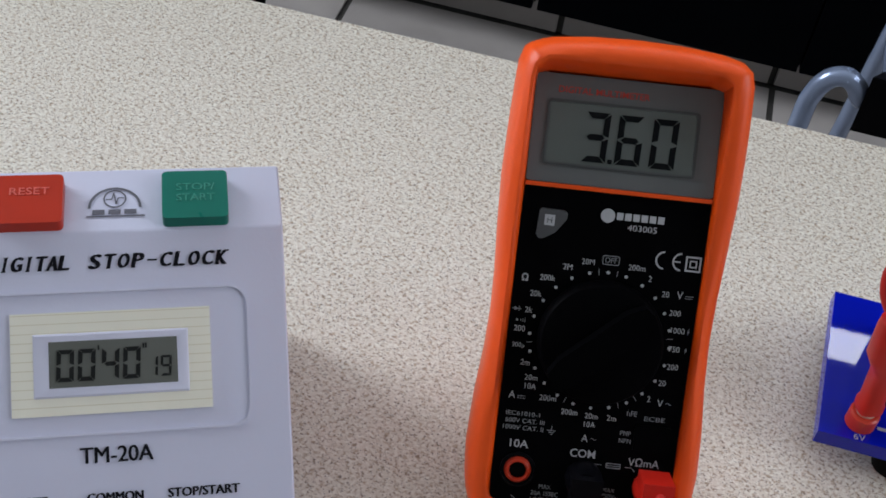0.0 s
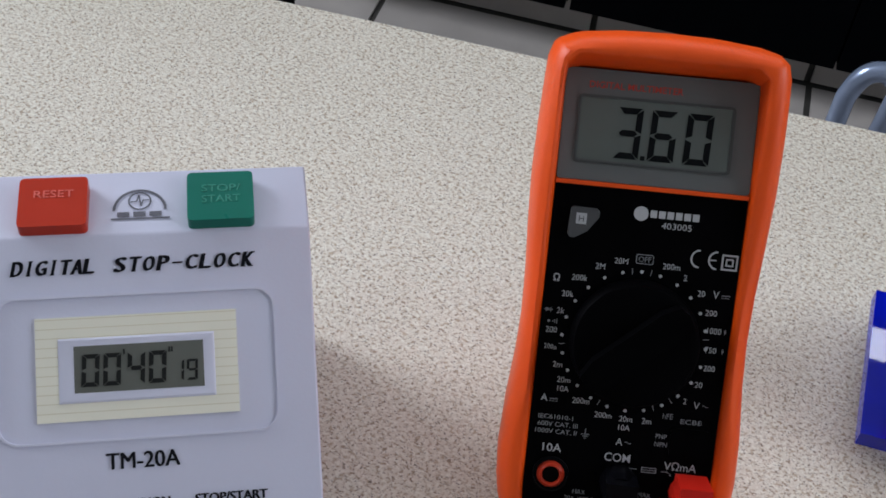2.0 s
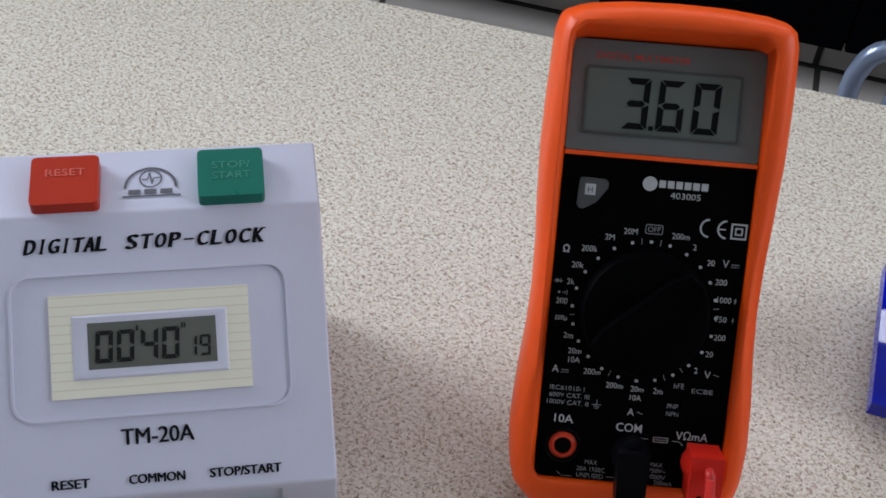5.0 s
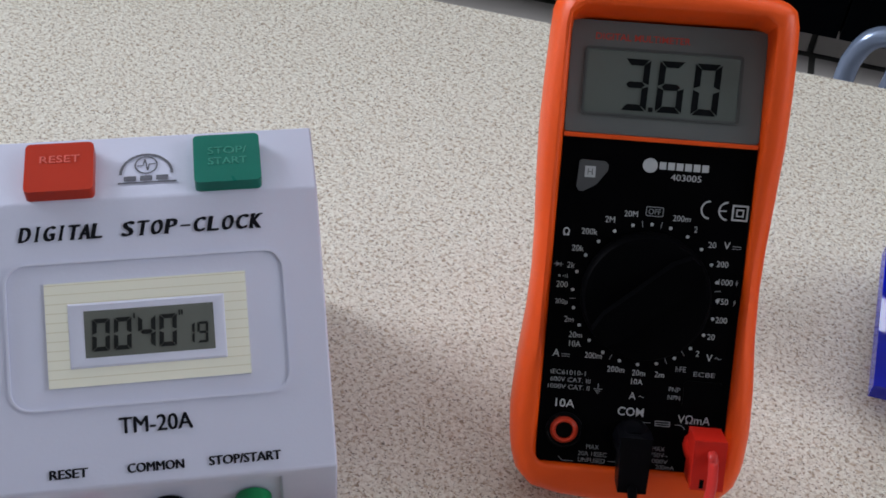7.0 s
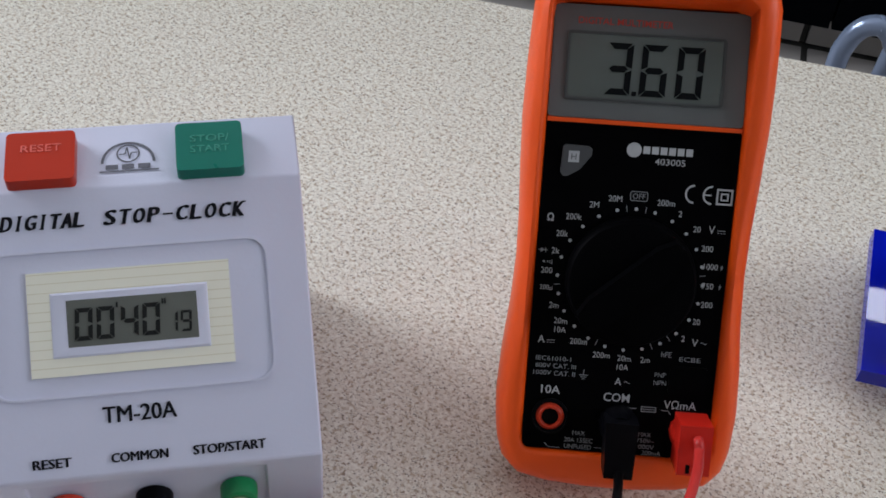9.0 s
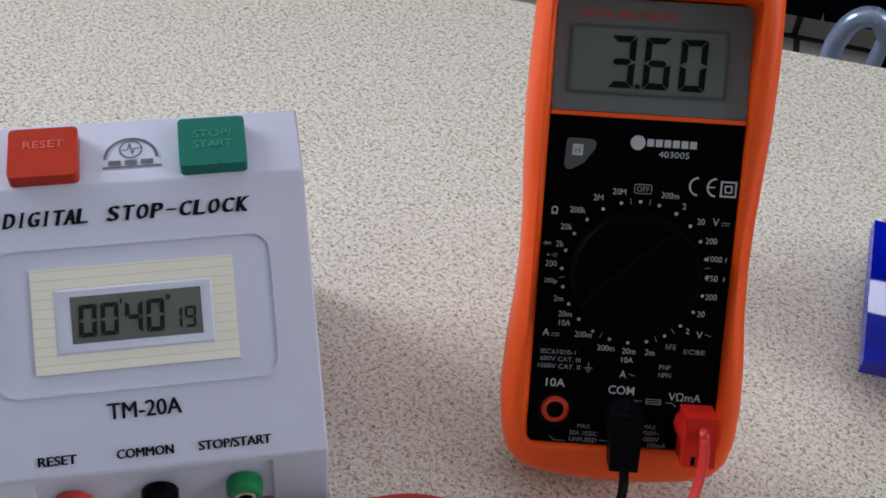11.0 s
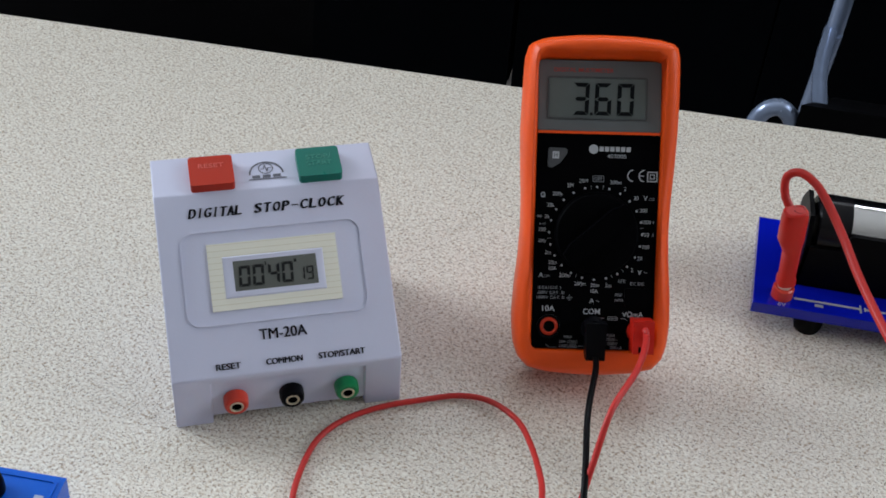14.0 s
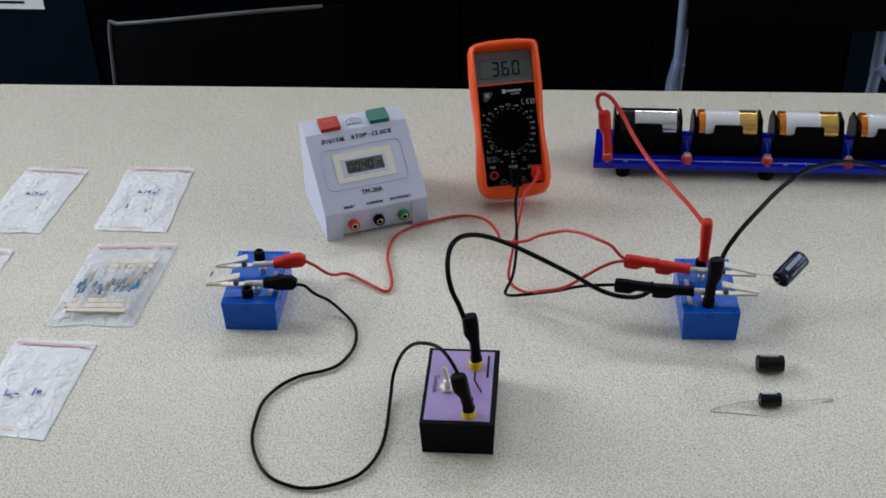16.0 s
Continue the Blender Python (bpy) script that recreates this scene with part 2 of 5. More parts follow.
def bevel_all(bm, r, seg=2, angle=20):
    if r > 0:
        es = [e for e in bm.edges if len(e.link_faces) == 2 and e.calc_face_angle(0) > radians(angle)]
        bmesh.ops.bevel(bm, geom=es, offset=r, segments=seg, affect="EDGES", profile=0.5, clamp_overlap=True)


def box(x0, x1, y0, y1, z0, z1, r=0.0, seg=2, bm=None, m=None):
    b = bmesh.new()
    vs = [b.verts.new((x, y, z)) for z in (z0, z1) for y in (y0, y1) for x in (x0, x1)]
    for f in ((0, 2, 3, 1), (4, 5, 7, 6), (0, 1, 5, 4), (2, 6, 7, 3), (0, 4, 6, 2), (1, 3, 7, 5)):
        b.faces.new([vs[i] for i in f])
    bevel_all(b, r, seg)
    return merge(bm, b, m)


def merge(bm, b, m=None):
    if m is not None:
        b.transform(m)
    if bm is None:
        return b
    me = bpy.data.meshes.new("tmp")
    b.to_mesh(me)
    b.free()
    bm.from_mesh(me)
    bpy.data.meshes.remove(me)
    return bm


def lathe(profile, m=None, seg=32, bm=None):
    """A turned form round local z from (radius, height) pairs."""
    b = bmesh.new()
    rings = []
    for r, z in profile:
        if r < 1e-6:
            rings.append([b.verts.new((0, 0, z))])
        else:
            rings.append([b.verts.new((r * math.cos(2 * math.pi * i / seg), r * math.sin(2 * math.pi * i / seg), z)) for i in range(seg)])
    for a, c in zip(rings, rings[1:]):
        for i in range(seg):
            j = (i + 1) % seg
            q = [a[i % len(a)], a[j % len(a)], c[j % len(c)], c[i % len(c)]]
            q = list(dict.fromkeys(q))
            if len(q) > 2:
                b.faces.new(q)
    return merge(bm, b, m)


def prism(outline, z0, z1, r=0.0, seg=2, bm=None, m=None):
    b = bmesh.new()
    lo = [b.verts.new((x, y, z0)) for x, y in outline]
    hi = [b.verts.new((x, y, z1)) for x, y in outline]
    b.faces.new(lo[::-1])
    b.faces.new(hi)
    for i in range(len(lo)):
        j = (i + 1) % len(lo)
        b.faces.new((lo[i], lo[j], hi[j], hi[i]))
    bevel_all(b, r, seg)
    return merge(bm, b, m)


def rounded(x0, x1, y0, y1, r, seg=6):
    pts = []
    for cx, cy, a0 in ((x1 - r, y1 - r, 0), (x0 + r, y1 - r, 90), (x0 + r, y0 + r, 180), (x1 - r, y0 + r, 270)):
        for i in range(seg + 1):
            a = radians(a0 + 90 * i / seg)
            pts.append((cx + r * math.cos(a), cy + r * math.sin(a)))
    return pts


def ring_plate(outer, inner, z0, z1, bm=None, m=None):
    """A frame between two outlines with the same number of points."""
    b = bmesh.new()
    loops = [[b.verts.new((x, y, z)) for x, y in o] for o, z in ((outer, z0), (outer, z1), (inner, z1), (inner, z0))]
    n = len(outer)
    for a, c in zip(loops, loops[1:] + loops[:1]):
        for i in range(n):
            j = (i + 1) % n
            b.faces.new((a[i], a[j], c[j], c[i]))
    return merge(bm, b, m)


def smooth_path(points, per=8):
    pts = [Vector(p) for p in points]
    ext = [2 * pts[0] - pts[1]] + pts + [2 * pts[-1] - pts[-2]]
    out = []
    for i in range(1, len(ext) - 2):
        p0, p1, p2, p3 = ext[i - 1:i + 3]
        for k in range(per):
            t = k / per
            out.append(0.5 * ((2 * p1) + (p2 - p0) * t + (2 * p0 - 5 * p1 + 4 * p2 - p3) * t * t + (3 * p1 - p0 - 3 * p2 + p3) * t ** 3))
    out.append(pts[-1])
    return out


def tube(points, r, seg=12, per=6, bm=None):
    path = smooth_path(points, per)
    b = bmesh.new()
    up = Vector((0.13, 0.21, 1)).normalized()
    last = None
    for i, p in enumerate(path):
        d = (path[min(i + 1, len(path) - 1)] - path[max(i - 1, 0)]).normalized()
        s = d.cross(up)
        if s.length < 1e-4:
            s = d.cross(Vector((1, 0, 0)))
        s.normalize()
        up = s.cross(d).normalized()
        ring = [b.verts.new(p + r * (math.cos(2 * math.pi * k / seg) * s + math.sin(2 * math.pi * k / seg) * up)) for k in range(seg)]
        if last:
            for k in range(seg):
                j = (k + 1) % seg
                b.faces.new((last[k], last[j], ring[j], ring[k]))
        else:
            b.faces.new(ring[::-1])
        last = ring
    b.faces.new(last)
    return merge(bm, b)


def bm_of_object(ob):
    me = bpy.data.meshes.new_from_object(ob.evaluated_get(bpy.context.evaluated_depsgraph_get()))
    b = bmesh.new()
    b.from_mesh(me)
    bpy.data.meshes.remove(me)
    return b


def lettering(text, x, y, z, height, width=None, bold=0.0, shear=0.0, turn=0.0, m=None, bm=None, squash=1.0, double=0.0):
    """Raised print centred on (x, y) at height z of the local frame."""
    cu = bpy.data.curves.new("lettering", "FONT")
    cu.body, cu.shear, cu.size, cu.offset, cu.resolution_u = text, shear, 1.0, bold, 3
    cu.fill_mode = "FRONT"
    ob = new("lettering", cu)
    bpy.context.view_layer.update()
    b = bm_of_object(ob)
    bpy.data.objects.remove(ob)
    bpy.data.curves.remove(cu)
    xs = [v.co.x for v in b.verts]
    ys = [v.co.y for v in b.verts]
    x0, x1, y0, y1 = min(xs), max(xs), min(ys), max(ys)
    sy = height / (y1 - y0)
    sx = width / (x1 - x0) if width else sy * squash
    b.transform(Matrix.Translation((x, y, z)) @ pose(0, 0, 0, 0, 0, turn) @ Matrix.Diagonal((sx, sy, 1, 1)) @ Matrix.Translation((-(x0 + x1) / 2, -(y0 + y1) / 2, 0)))
    if double:
        for k in (-0.5, -0.17, 0.17, 0.5):
            c = b.copy()
            c.transform(Matrix.Translation((k * double, k * 0.25 * double, 0.00004 * k)))
            bm = merge(bm, c, m)
        b.free()
        return bm
    return merge(bm, b, m)


SEGMENTS = {"0": "abcdef", "1": "bc", "2": "abged", "3": "abgcd", "4": "fgbc", "5": "afgcd", "6": "afgedc", "7": "abc", "8": "abcdefg", "9": "abcfgd"}


def digit(ch, x, y, w, h, t, slant, z, bm):
    """A seven-segment figure centred on (x, y)."""
    g = t * 0.12
    hw, hh = w / 2, h / 2

    def poly(pts):
        bm.faces.new([bm.verts.new((x + px + slant * py, y + py, z)) for px, py in pts])

    def hor(yc, a, c):
        poly([(-hw + g + t * 0.1, yc + a), (hw - g - t * 0.1, yc + a), (hw - t - g, yc + c), (-hw + t + g, yc + c)])

    def ver(sx, y0, y1):
        o, i = sx * hw, sx * (hw - t)
        poly([(o, y0 + g), (o, y1 - g), (i, y1 - g - (t * 0.8 if y1 > hh * 0.5 else t * 0.4)), (i, y0 + g + (t * 0.8 if y0 < -hh * 0.5 else t * 0.4))])

    on = SEGMENTS[ch]
    if "a" in on:
        hor(hh, 0, -t)
    if "d" in on:
        hor(-hh, 0, t)
    if "g" in on:
        poly([(-hw + t * 0.6, 0), (-hw + t * 1.1, t / 2), (hw - t * 1.1, t / 2), (hw - t * 0.6, 0), (hw - t * 1.1, -t / 2), (-hw + t * 1.1, -t / 2)])
    for s, sx, y0, y1 in (("f", -1, 0, hh), ("b", 1, 0, hh), ("e", -1, -hh, 0), ("c", 1, -hh, 0)):
        if s in on:
            ver(sx, y0, y1)


def flat(points, z, bm):
    bm.faces.new([bm.verts.new((x, y, z)) for x, y in points])
    return bm


def bar(x0, x1, y0, y1, z, bm):
    return flat([(x0, y0), (x1, y0), (x1, y1), (x0, y1)], z, bm)


def loft(sections, seg=24, power=3.2, bm=None, m=None):
    """A body along x through rounded-square sections (x, y centre, y half-width, z half-width)."""
    b = bmesh.new()
    rings = []
    for x, cy, ry, rz in sections:
        ring = []
        for k in range(seg):
            c, s = math.cos(2 * math.pi * k / seg), math.sin(2 * math.pi * k / seg)
            g = (abs(c) ** power + abs(s) ** power) ** (-1 / power)
            ring.append(b.verts.new((x, cy + ry * c * g, rz * s * g)))
        rings.append(ring)
    for a, d in zip(rings, rings[1:]):
        for k in range(seg):
            j = (k + 1) % seg
            b.faces.new((a[k], a[j], d[j], d[k]))
    b.faces.new(rings[0][::-1])
    b.faces.new(rings[-1])
    return merge(bm, b, m)


def along(p, q, roll=0.0):
    """A frame at p whose x axis points to q and whose z axis is as upright as can be."""
    p, q = Vector(p), Vector(q)
    x = (q - p).normalized()
    y = Vector((0, 0, 1)).cross(x)
    y = y.normalized() if y.length > 1e-4 else Vector((0, 1, 0))
    z = x.cross(y)
    m = Matrix((x, y, z)).transposed().to_4x4()
    return Matrix.Translation(p) @ m @ pose(0, 0, 0, roll, 0, 0)


# ---- room ----
def room():
    x0, x1, y0, y1, top = -2.6, 2.6, -3.2, 2.05, 2.2
    w = 0.12
    fl = solid("floor", box(x0, x1, y0, y1, FLOOR - 0.1, FLOOR - 0.004), GROUT, "dark jointed floor bed under grey tiles", "floor", kind="structure")
    solid("ceiling", box(x0, x1, y0, y1, top, top + 0.1), CEIL, "plain white painted ceiling", "ceiling", kind="structure")
    b = box(x0, x1, y1, y1 + w, FLOOR, 1.65)
    box(x0, x1, y1, y1 + w, 1.85, top, bm=b)
    box(x0, -1.75, y1, y1 + w, 1.65, 1.85, bm=b)
    box(1.95, x1, y1, y1 + w, 1.65, 1.85, bm=b)
    solid("wall_north", b, WALL, "white painted wall with a high window slit", "wall", kind="structure")
    # the openings in both side walls are assumed, never in view
    for name, xa, xb in (("wall_west", x0 - w, x0), ("wall_east", x1, x1 + w)):
        b = box(xa, xb, y0, y1, FLOOR, 0.45)
        box(xa, xb, y0, y1, 1.85, top, bm=b)
        box(xa, xb, y0, -1.35, 0.45, 1.85, bm=b)
        box(xa, xb, 1.25, y1, 0.45, 1.85, bm=b)
        solid(name, b, WALL, "white painted wall with an assumed wide window, out of view", "wall", kind="structure")
    solid("wall_south", box(x0, x1, y0 - w, y0, FLOOR, top), WALL, "plain white painted wall", "wall", kind="structure")
    w1 = thing("window_1", pose(0.1, y1 + 0.06, 1.75), "narrow white framed window slit above the cabinets", "window", kind="structure")
    # both side windows are unseen, added round the side lamps
    w2 = thing("unseen_window_west", pose(x0 - 0.06, -0.05, 1.15, 0, 0, 90), "assumed wide white framed side window, out of view", "window", kind="structure")
    w3 = thing("unseen_window_east", pose(x1 + 0.06, -0.05, 1.15, 0, 0, 90), "assumed wide white framed side window, out of view", "window", kind="structure")
    for win, hw, hh, n in ((w1, 1.85, 0.10, 4), (w2, 1.3, 0.7, 3), (w3, 1.3, 0.7, 3)):
        e = 0.05 if hh > 0.2 else 0.018
        fr = box(-hw, hw, -0.03, 0.03, -hh, -hh + e)
        box(-hw, hw, -0.03, 0.03, hh - e, hh, bm=fr)
        for i in range(n + 1):
            cx = -hw + 0.025 + (2 * hw - 0.05) * i / n
            box(cx - 0.025, cx + 0.025, -0.028, 0.028, -hh + e, hh - e, bm=fr)
        part("window_frame", fr, FRAME, win)
        for i in range(n):
            a = -hw + 0.025 + (2 * hw - 0.05) * i / n
            p = part("pane", box(a + 0.026, a + (2 * hw - 0.05) / n - 0.026, -0.003, 0.003, -hh + e + 0.001, hh - e - 0.001), PANE, win)
            p.visible_shadow = False
    # floor tiles
    size, joint = 0.325, 0.010
    h = (size - joint) / 2
    me = mesh_of("tile", box(-h, h, -h, h, -0.012, 0, 0.002, 1), TILE)
    for i in range(-7, 7):
        for j in range(-14, 0):
            ob = new("tile", me)
            ob.parent = fl
            ob.matrix_world = pose(0.051 + (i + 0.5) * size, 1.417 + (j + 0.5) * size, FLOOR)
    # tiled skirting under the cabinets
    sk = solid("baseboard", box(x0, x1, 1.426, 1.432, FLOOR, FLOOR + 0.073), GROUT, "dark jointed bed of the tiled skirting", "baseboard", kind="structure")
    me = mesh_of("skirting_tile", box(-h, h, -0.004, 0.004, 0.004, 0.073, 0.0015, 1), TILE)
    for i in range(-8, 8):
        ob = new("skirting_tile", me)
        ob.parent = sk
        ob.matrix_world = pose(0.046 + (i + 0.5) * size, 1.422, FLOOR)


room()


# ---- dark cabinets along the far wall ----
def cabinet(x, w, mat):
    c = thing("cabinet", pose(x, 1.36, FLOOR), "tall dark cabinet with closed plain doors along the wall", "cabinet", "cabinets along the wall")
    part("body", box(0, w - 0.004, 0.02, 0.46, 0.074, 1.94, 0.003), mat, c)
    part("plinth", box(0.002, w - 0.006, 0.074, 0.44, 0, 0.074), BLACKDOOR, c)
    for k in range(2):
        a = k * (w - 0.004) / 2
        d = part("door", box(a + 0.002, a + (w - 0.004) / 2 - 0.002, 0, 0.018, 0.074, 1.93, 0.003), mat, c)
        hx = (w - 0.004) / 2 + (-0.03 if k == 0 else 0.03)
        part("handle", tube([(hx, -0.002, 0.95), (hx, -0.028, 0.96), (hx, -0.03, 1.02), (hx, -0.028, 1.08), (hx, -0.002, 1.09)], 0.005), RIM, d)


for i, mt in enumerate((NAVY, NAVY, BLACKDOOR, BLACKDOOR, NAVY, BLACKDOOR)):
    cabinet(-2.30 + 0.77 * i, 0.77, mt)
note = thing("paper_notice", pose(-0.926, 1.3595, -0.331, 90, 0, 0), "small white paper notice taped to a cabinet door", "notice")
part("sheet", box(-0.075, 0.075, -0.05, 0.05, 0, 0.0006), PAPER, note)
b = bmesh.new()
for k in range(4):
    bar(-0.06, 0.05 - 0.015 * (k % 2), 0.028 - 0.02 * k - 0.006, 0.028 - 0.02 * k, 0.0012, b)
part("writing", b, INK, note)


# ---- chairs behind the table ----
def near_chair():
    c = thing("chair", pose(-0.19, 0.40, FLOOR), "black plastic chair pushed in behind the table", "chair", "chairs")
    # backrest: a slightly curved shell whose top edge rises to one side
    b = bmesh.new()
    cols, rows = 24, 12
    grid = []
    for j in range(rows + 1):
        row = []
        for i in range(cols + 1):
            u = i / cols
            x = -0.146 + 0.29 * u
            ztop = 0.776 + 0.030 * math.sin(min(1.0, u * 1.15) * math.pi / 2)
            z = 0.42 + (ztop - 0.42) * j / rows
            y = 0.02 * (2 * u - 1) ** 2 - 0.02 + 0.05 * (j / rows) ** 2 - 0.04
            row.append(b.verts.new((x, y, z)))
        grid.append(row)
    for j in range(rows):
        for i in range(cols):
            b.faces.new((grid[j][i], grid[j][i + 1], grid[j + 1][i + 1], grid[j + 1][i]))
    bmesh.ops.recalc_face_normals(b, faces=b.faces)
    bmesh.ops.solidify(b, geom=b.faces[:], thickness=0.008)
    rim = [(v.co.x, v.co.y, v.co.z + 0.001) for v in grid[rows]]
    left = [(grid[j][0].co.x, grid[j][0].co.y, grid[j][0].co.z) for j in range(4, rows + 1)]
    part("backrest", b, CHAIRBLACK, c)
    part("rim", tube(left[::2] + rim[1::3], 0.0024, 8, 4), RIM, c, "thin grey edge round the backrest")
    part("seat", box(-0.19, 0.19, -0.38, -0.03, 0.42, 0.445, 0.01), CHAIRBLACK, c)
    for sx in (-1, 1):
        for y0, y1 in ((-0.05, -0.02), (-0.35, -0.38)):
            part("leg", tube([(sx * 0.16, y0, 0.42), (sx * 0.175, (y0 + y1) / 2, 0.2), (sx * 0.19, y1, 0.0)], 0.011), TUBE, c)


def far_chair():
    c = thing("chair", pose(0.577, 0.95, FLOOR), "black chair with blue-grey tubular metal frame", "chair", "chairs")
    for sx in (-1, 1):
        part("upright", tube([(sx * 0.164, 0.05, 0.44), (sx * 0.163, 0.05, 0.52), (sx * 0.163, 0.052, 0.66), (sx * 0.165, 0.058, 0.86)], 0.0105, 16), TUBE, c)
        part("front_leg", tube([(sx * 0.258, -0.24, 0.0), (sx * 0.262, -0.205, 0.28), (sx * 0.2635, -0.192, 0.43), (sx * 0.2610, -0.19, 0.462), (sx * 0.2525, -0.19, 0.480), (sx * 0.2400, -0.19, 0.485), (sx * 0.2290, -0.19, 0.478), (sx * 0.2200, -0.188, 0.466), (sx * 0.19, -0.18, 0.455)], 0.0090, 16), TUBE, c)
        part("back_leg", tube([(sx * 0.164, 0.045, 0.45), (sx * 0.165, 0.10, 0.2), (sx * 0.165, 0.15, 0.0)], 0.0100, 14), TUBE, c)
        part("seat_rail", tube([(sx * 0.19, -0.17, 0.450), (sx * 0.185, -0.05, 0.450), (sx * 0.168, 0.05, 0.450)], 0.0085, 12), TUBE, c)
    b = box(-0.222, 0.222, -0.20, 0.035, 0.440, 0.498, 0.018, 4)
    for v in b.verts:
        back = max(0.0, v.co.y + 0.185)
        v.co.z -= 0.58 * back
        v.co.x *= 1 - 1.6 * back
    part("seat", b, CHAIRBLACK, c)
    b = box(-0.160, 0.160, 0.022, 0.036, 0.525, 0.86, 0.006, 3)
    part("backrest", b, CHAIRBLACK, c)


near_chair()
far_chair()


# ---- table ----
def table():
    t = thing("table", pose(0, 0, 0), "cream speckled laminate table with a pale edge", "table")
    top = [(-0.95, -0.62), (1.05, -0.58), (1.05, 0.3303), (-0.95, 0.2908)]
    part("tabletop", prism(top, -0.028, 0.0, 0.004, 3), LAMINATE, t)
    inner = [(-0.949, 0.2913), (1.049, 0.3308), (1.049, 0.3323), (-0.949, 0.2928)]
    part("edge_strip", prism(inner, -0.027, -0.003), EDGE, t)
    for x, y in ((-0.88, -0.54), (0.98, -0.5), (0.98, 0.26), (-0.88, 0.22)):
        part("leg", box(x - 0.022, x + 0.022, y - 0.022, y + 0.022, FLOOR, -0.028, 0.004), TUBE, t)


table()


# ---- stop-clock ----
def socket(parent, name, m, mat, r=0.0048, h=0.006, label="", inner=None):
    """A 4 mm panel socket round local z, with a metal sleeve and an open bore."""
    s = part(name, lathe([(0, 0), (r * 1.08, 0), (r * 1.08, h * 0.55), (r, h * 0.9), (r * 0.86, h), (r * 0.62, h), (r * 0.62, h * 0.3), (0, h * 0.3)], m), mat, parent, label)
    part("sleeve", lathe([(r * 0.60, h * 0.3), (r * 0.60, h * 1.02), (r * 0.55, h * 1.06), (r * 0.46, h * 1.06), (r * 0.42, h * 1.0), (r * 0.42, h * 0.32), (0, h * 0.32)], m), inner or BRASS, s)
    if not inner:
        part("bore", lathe([(r * 0.415, h * 0.34), (r * 0.415, h * 0.96), (r * 0.40, h * 0.96), (r * 0.40, h * 0.36), (0, h * 0.36)], m), DARKHOLE, s, "dark open bore")
    return s


def stop_clock():
    W, H0, VT, ZT, VB, ZB = 0.0993, 0.0278, 0.0642, 0.0780, 0.0874, 0.0812
    c = thing("stop_clock", pose(0.0007, 0.0004, 0.0, 0, 0, 23.61), "pale lilac plastic digital stop-clock with sloping front", "stop clock")
    # wedge body with a shallow front recess and an arched underside
    b = bmesh.new()
    prof = [(0, 0), (0.0, H0), (VT, ZT), (VB, ZB), (VB + 0.002, 0)]
    lo = [b.verts.new((0, v, z)) for v, z in prof]
    hi = [b.verts.new((W, v, z)) for v, z in prof]
    b.faces.new(lo)
    b.faces.new(hi[::-1])
    for i in range(5):
        j = (i + 1) % 5
        b.faces.new((lo[i], hi[i], hi[j], lo[j]))
    body = new("body", mesh_of("body", b, CASE))
    cut = bmesh.new()
    ell = [(-0.01, -0.01), (0.12, -0.01), (0.12, 0.0035), (0.0014, 0.0035), (0.0014, 0.0245), (-0.01, 0.0245)]
    lo = [cut.verts.new((0.0160, v, z)) for v, z in ell]
    hi = [cut.verts.new((0.0830, v, z)) for v, z in ell]
    cut.faces.new(lo)
    cut.faces.new(hi[::-1])
    for i in range(6):
        j = (i + 1) % 6
        cut.faces.new((lo[i], hi[i], hi[j], lo[j]))
    cutter = new("cutter", mesh_of("cutter", cut, CASE))
    mod = body.modifiers.new("cut", "BOOLEAN")
    mod.operation, mod.object, mod.solver = "DIFFERENCE", cutter, "EXACT"
    mod = body.modifiers.new("edge", "BEVEL")
    mod.width, mod.segments, mod.limit_method = 0.0016, 3, "ANGLE"
    bpy.context.view_layer.update()
    b = bm_of_object(body)
    bpy.data.objects.remove(body)
    bpy.data.objects.remove(cutter)
    b.transform(Matrix.Translation((-0.0010, 0.0005, 0)))
    part("body", b, CASE, c)
    # sloping face: x across, y up the slope
    sl = math.atan2(ZT - H0, VT)
    F = Matrix.Translation((0, 0, H0)) @ pose(0, 0, 0, math.degrees(sl)) @ Matrix.Translation((-0.0004, -0.0008, 0))
    fr = part("display_frame", ring_plate(rounded(0.0086, 0.0876, 0.0236, 0.0655, 0.006), rounded(0.0093, 0.0869, 0.0243, 0.0648, 0.0054), -0.0005, 0.0004, m=F), BEZEL, c, "faint raised line round the display")
    lx0, lx1, ly0, ly1 = 0.0197, 0.0761, 0.0297, 0.0593
    lw, lh = lx1 - lx0, ly1 - ly0
    bx0, bx1, by0, by1 = 0.0259, 0.0696, 0.0348, 0.0532
    gx0, gx1, gy0, gy1 = 0.0307, 0.0659, 0.0381, 0.0504
    sq = lambda a, b2, cc, d: [(b2, d), (a, d), (a, cc), (b2, cc)]
    card = new("display_card", mesh_of("display_card", ring_plate(sq(0, lw, 0, lh), sq(bx0 - lx0, bx1 - lx0, by0 - ly0, by1 - ly0), -0.0002, 0.0005), CARD))
    card.parent = c
    card.matrix_parent_inverse = Matrix.Identity(4)
    card.matrix_basis = F @ Matrix.Translation((lx0, ly0, 0))
    tagged(card, "cream card with thin printed lines")
    b = bmesh.new()
    o, i2 = sq(bx0, bx1, by0, by1), sq(gx0, gx1, gy0, gy1)
    lp = [[b.verts.new((x, y, z)) for x, y in q] for q, z in ((o, -0.0002), (o, 0.0006), ([(x + (0.0006 if x < 0.05 else -0.0006), y + (0.0006 if y < 0.045 else -0.0006)) for x, y in o], 0.0009), (i2, 0.00045))]
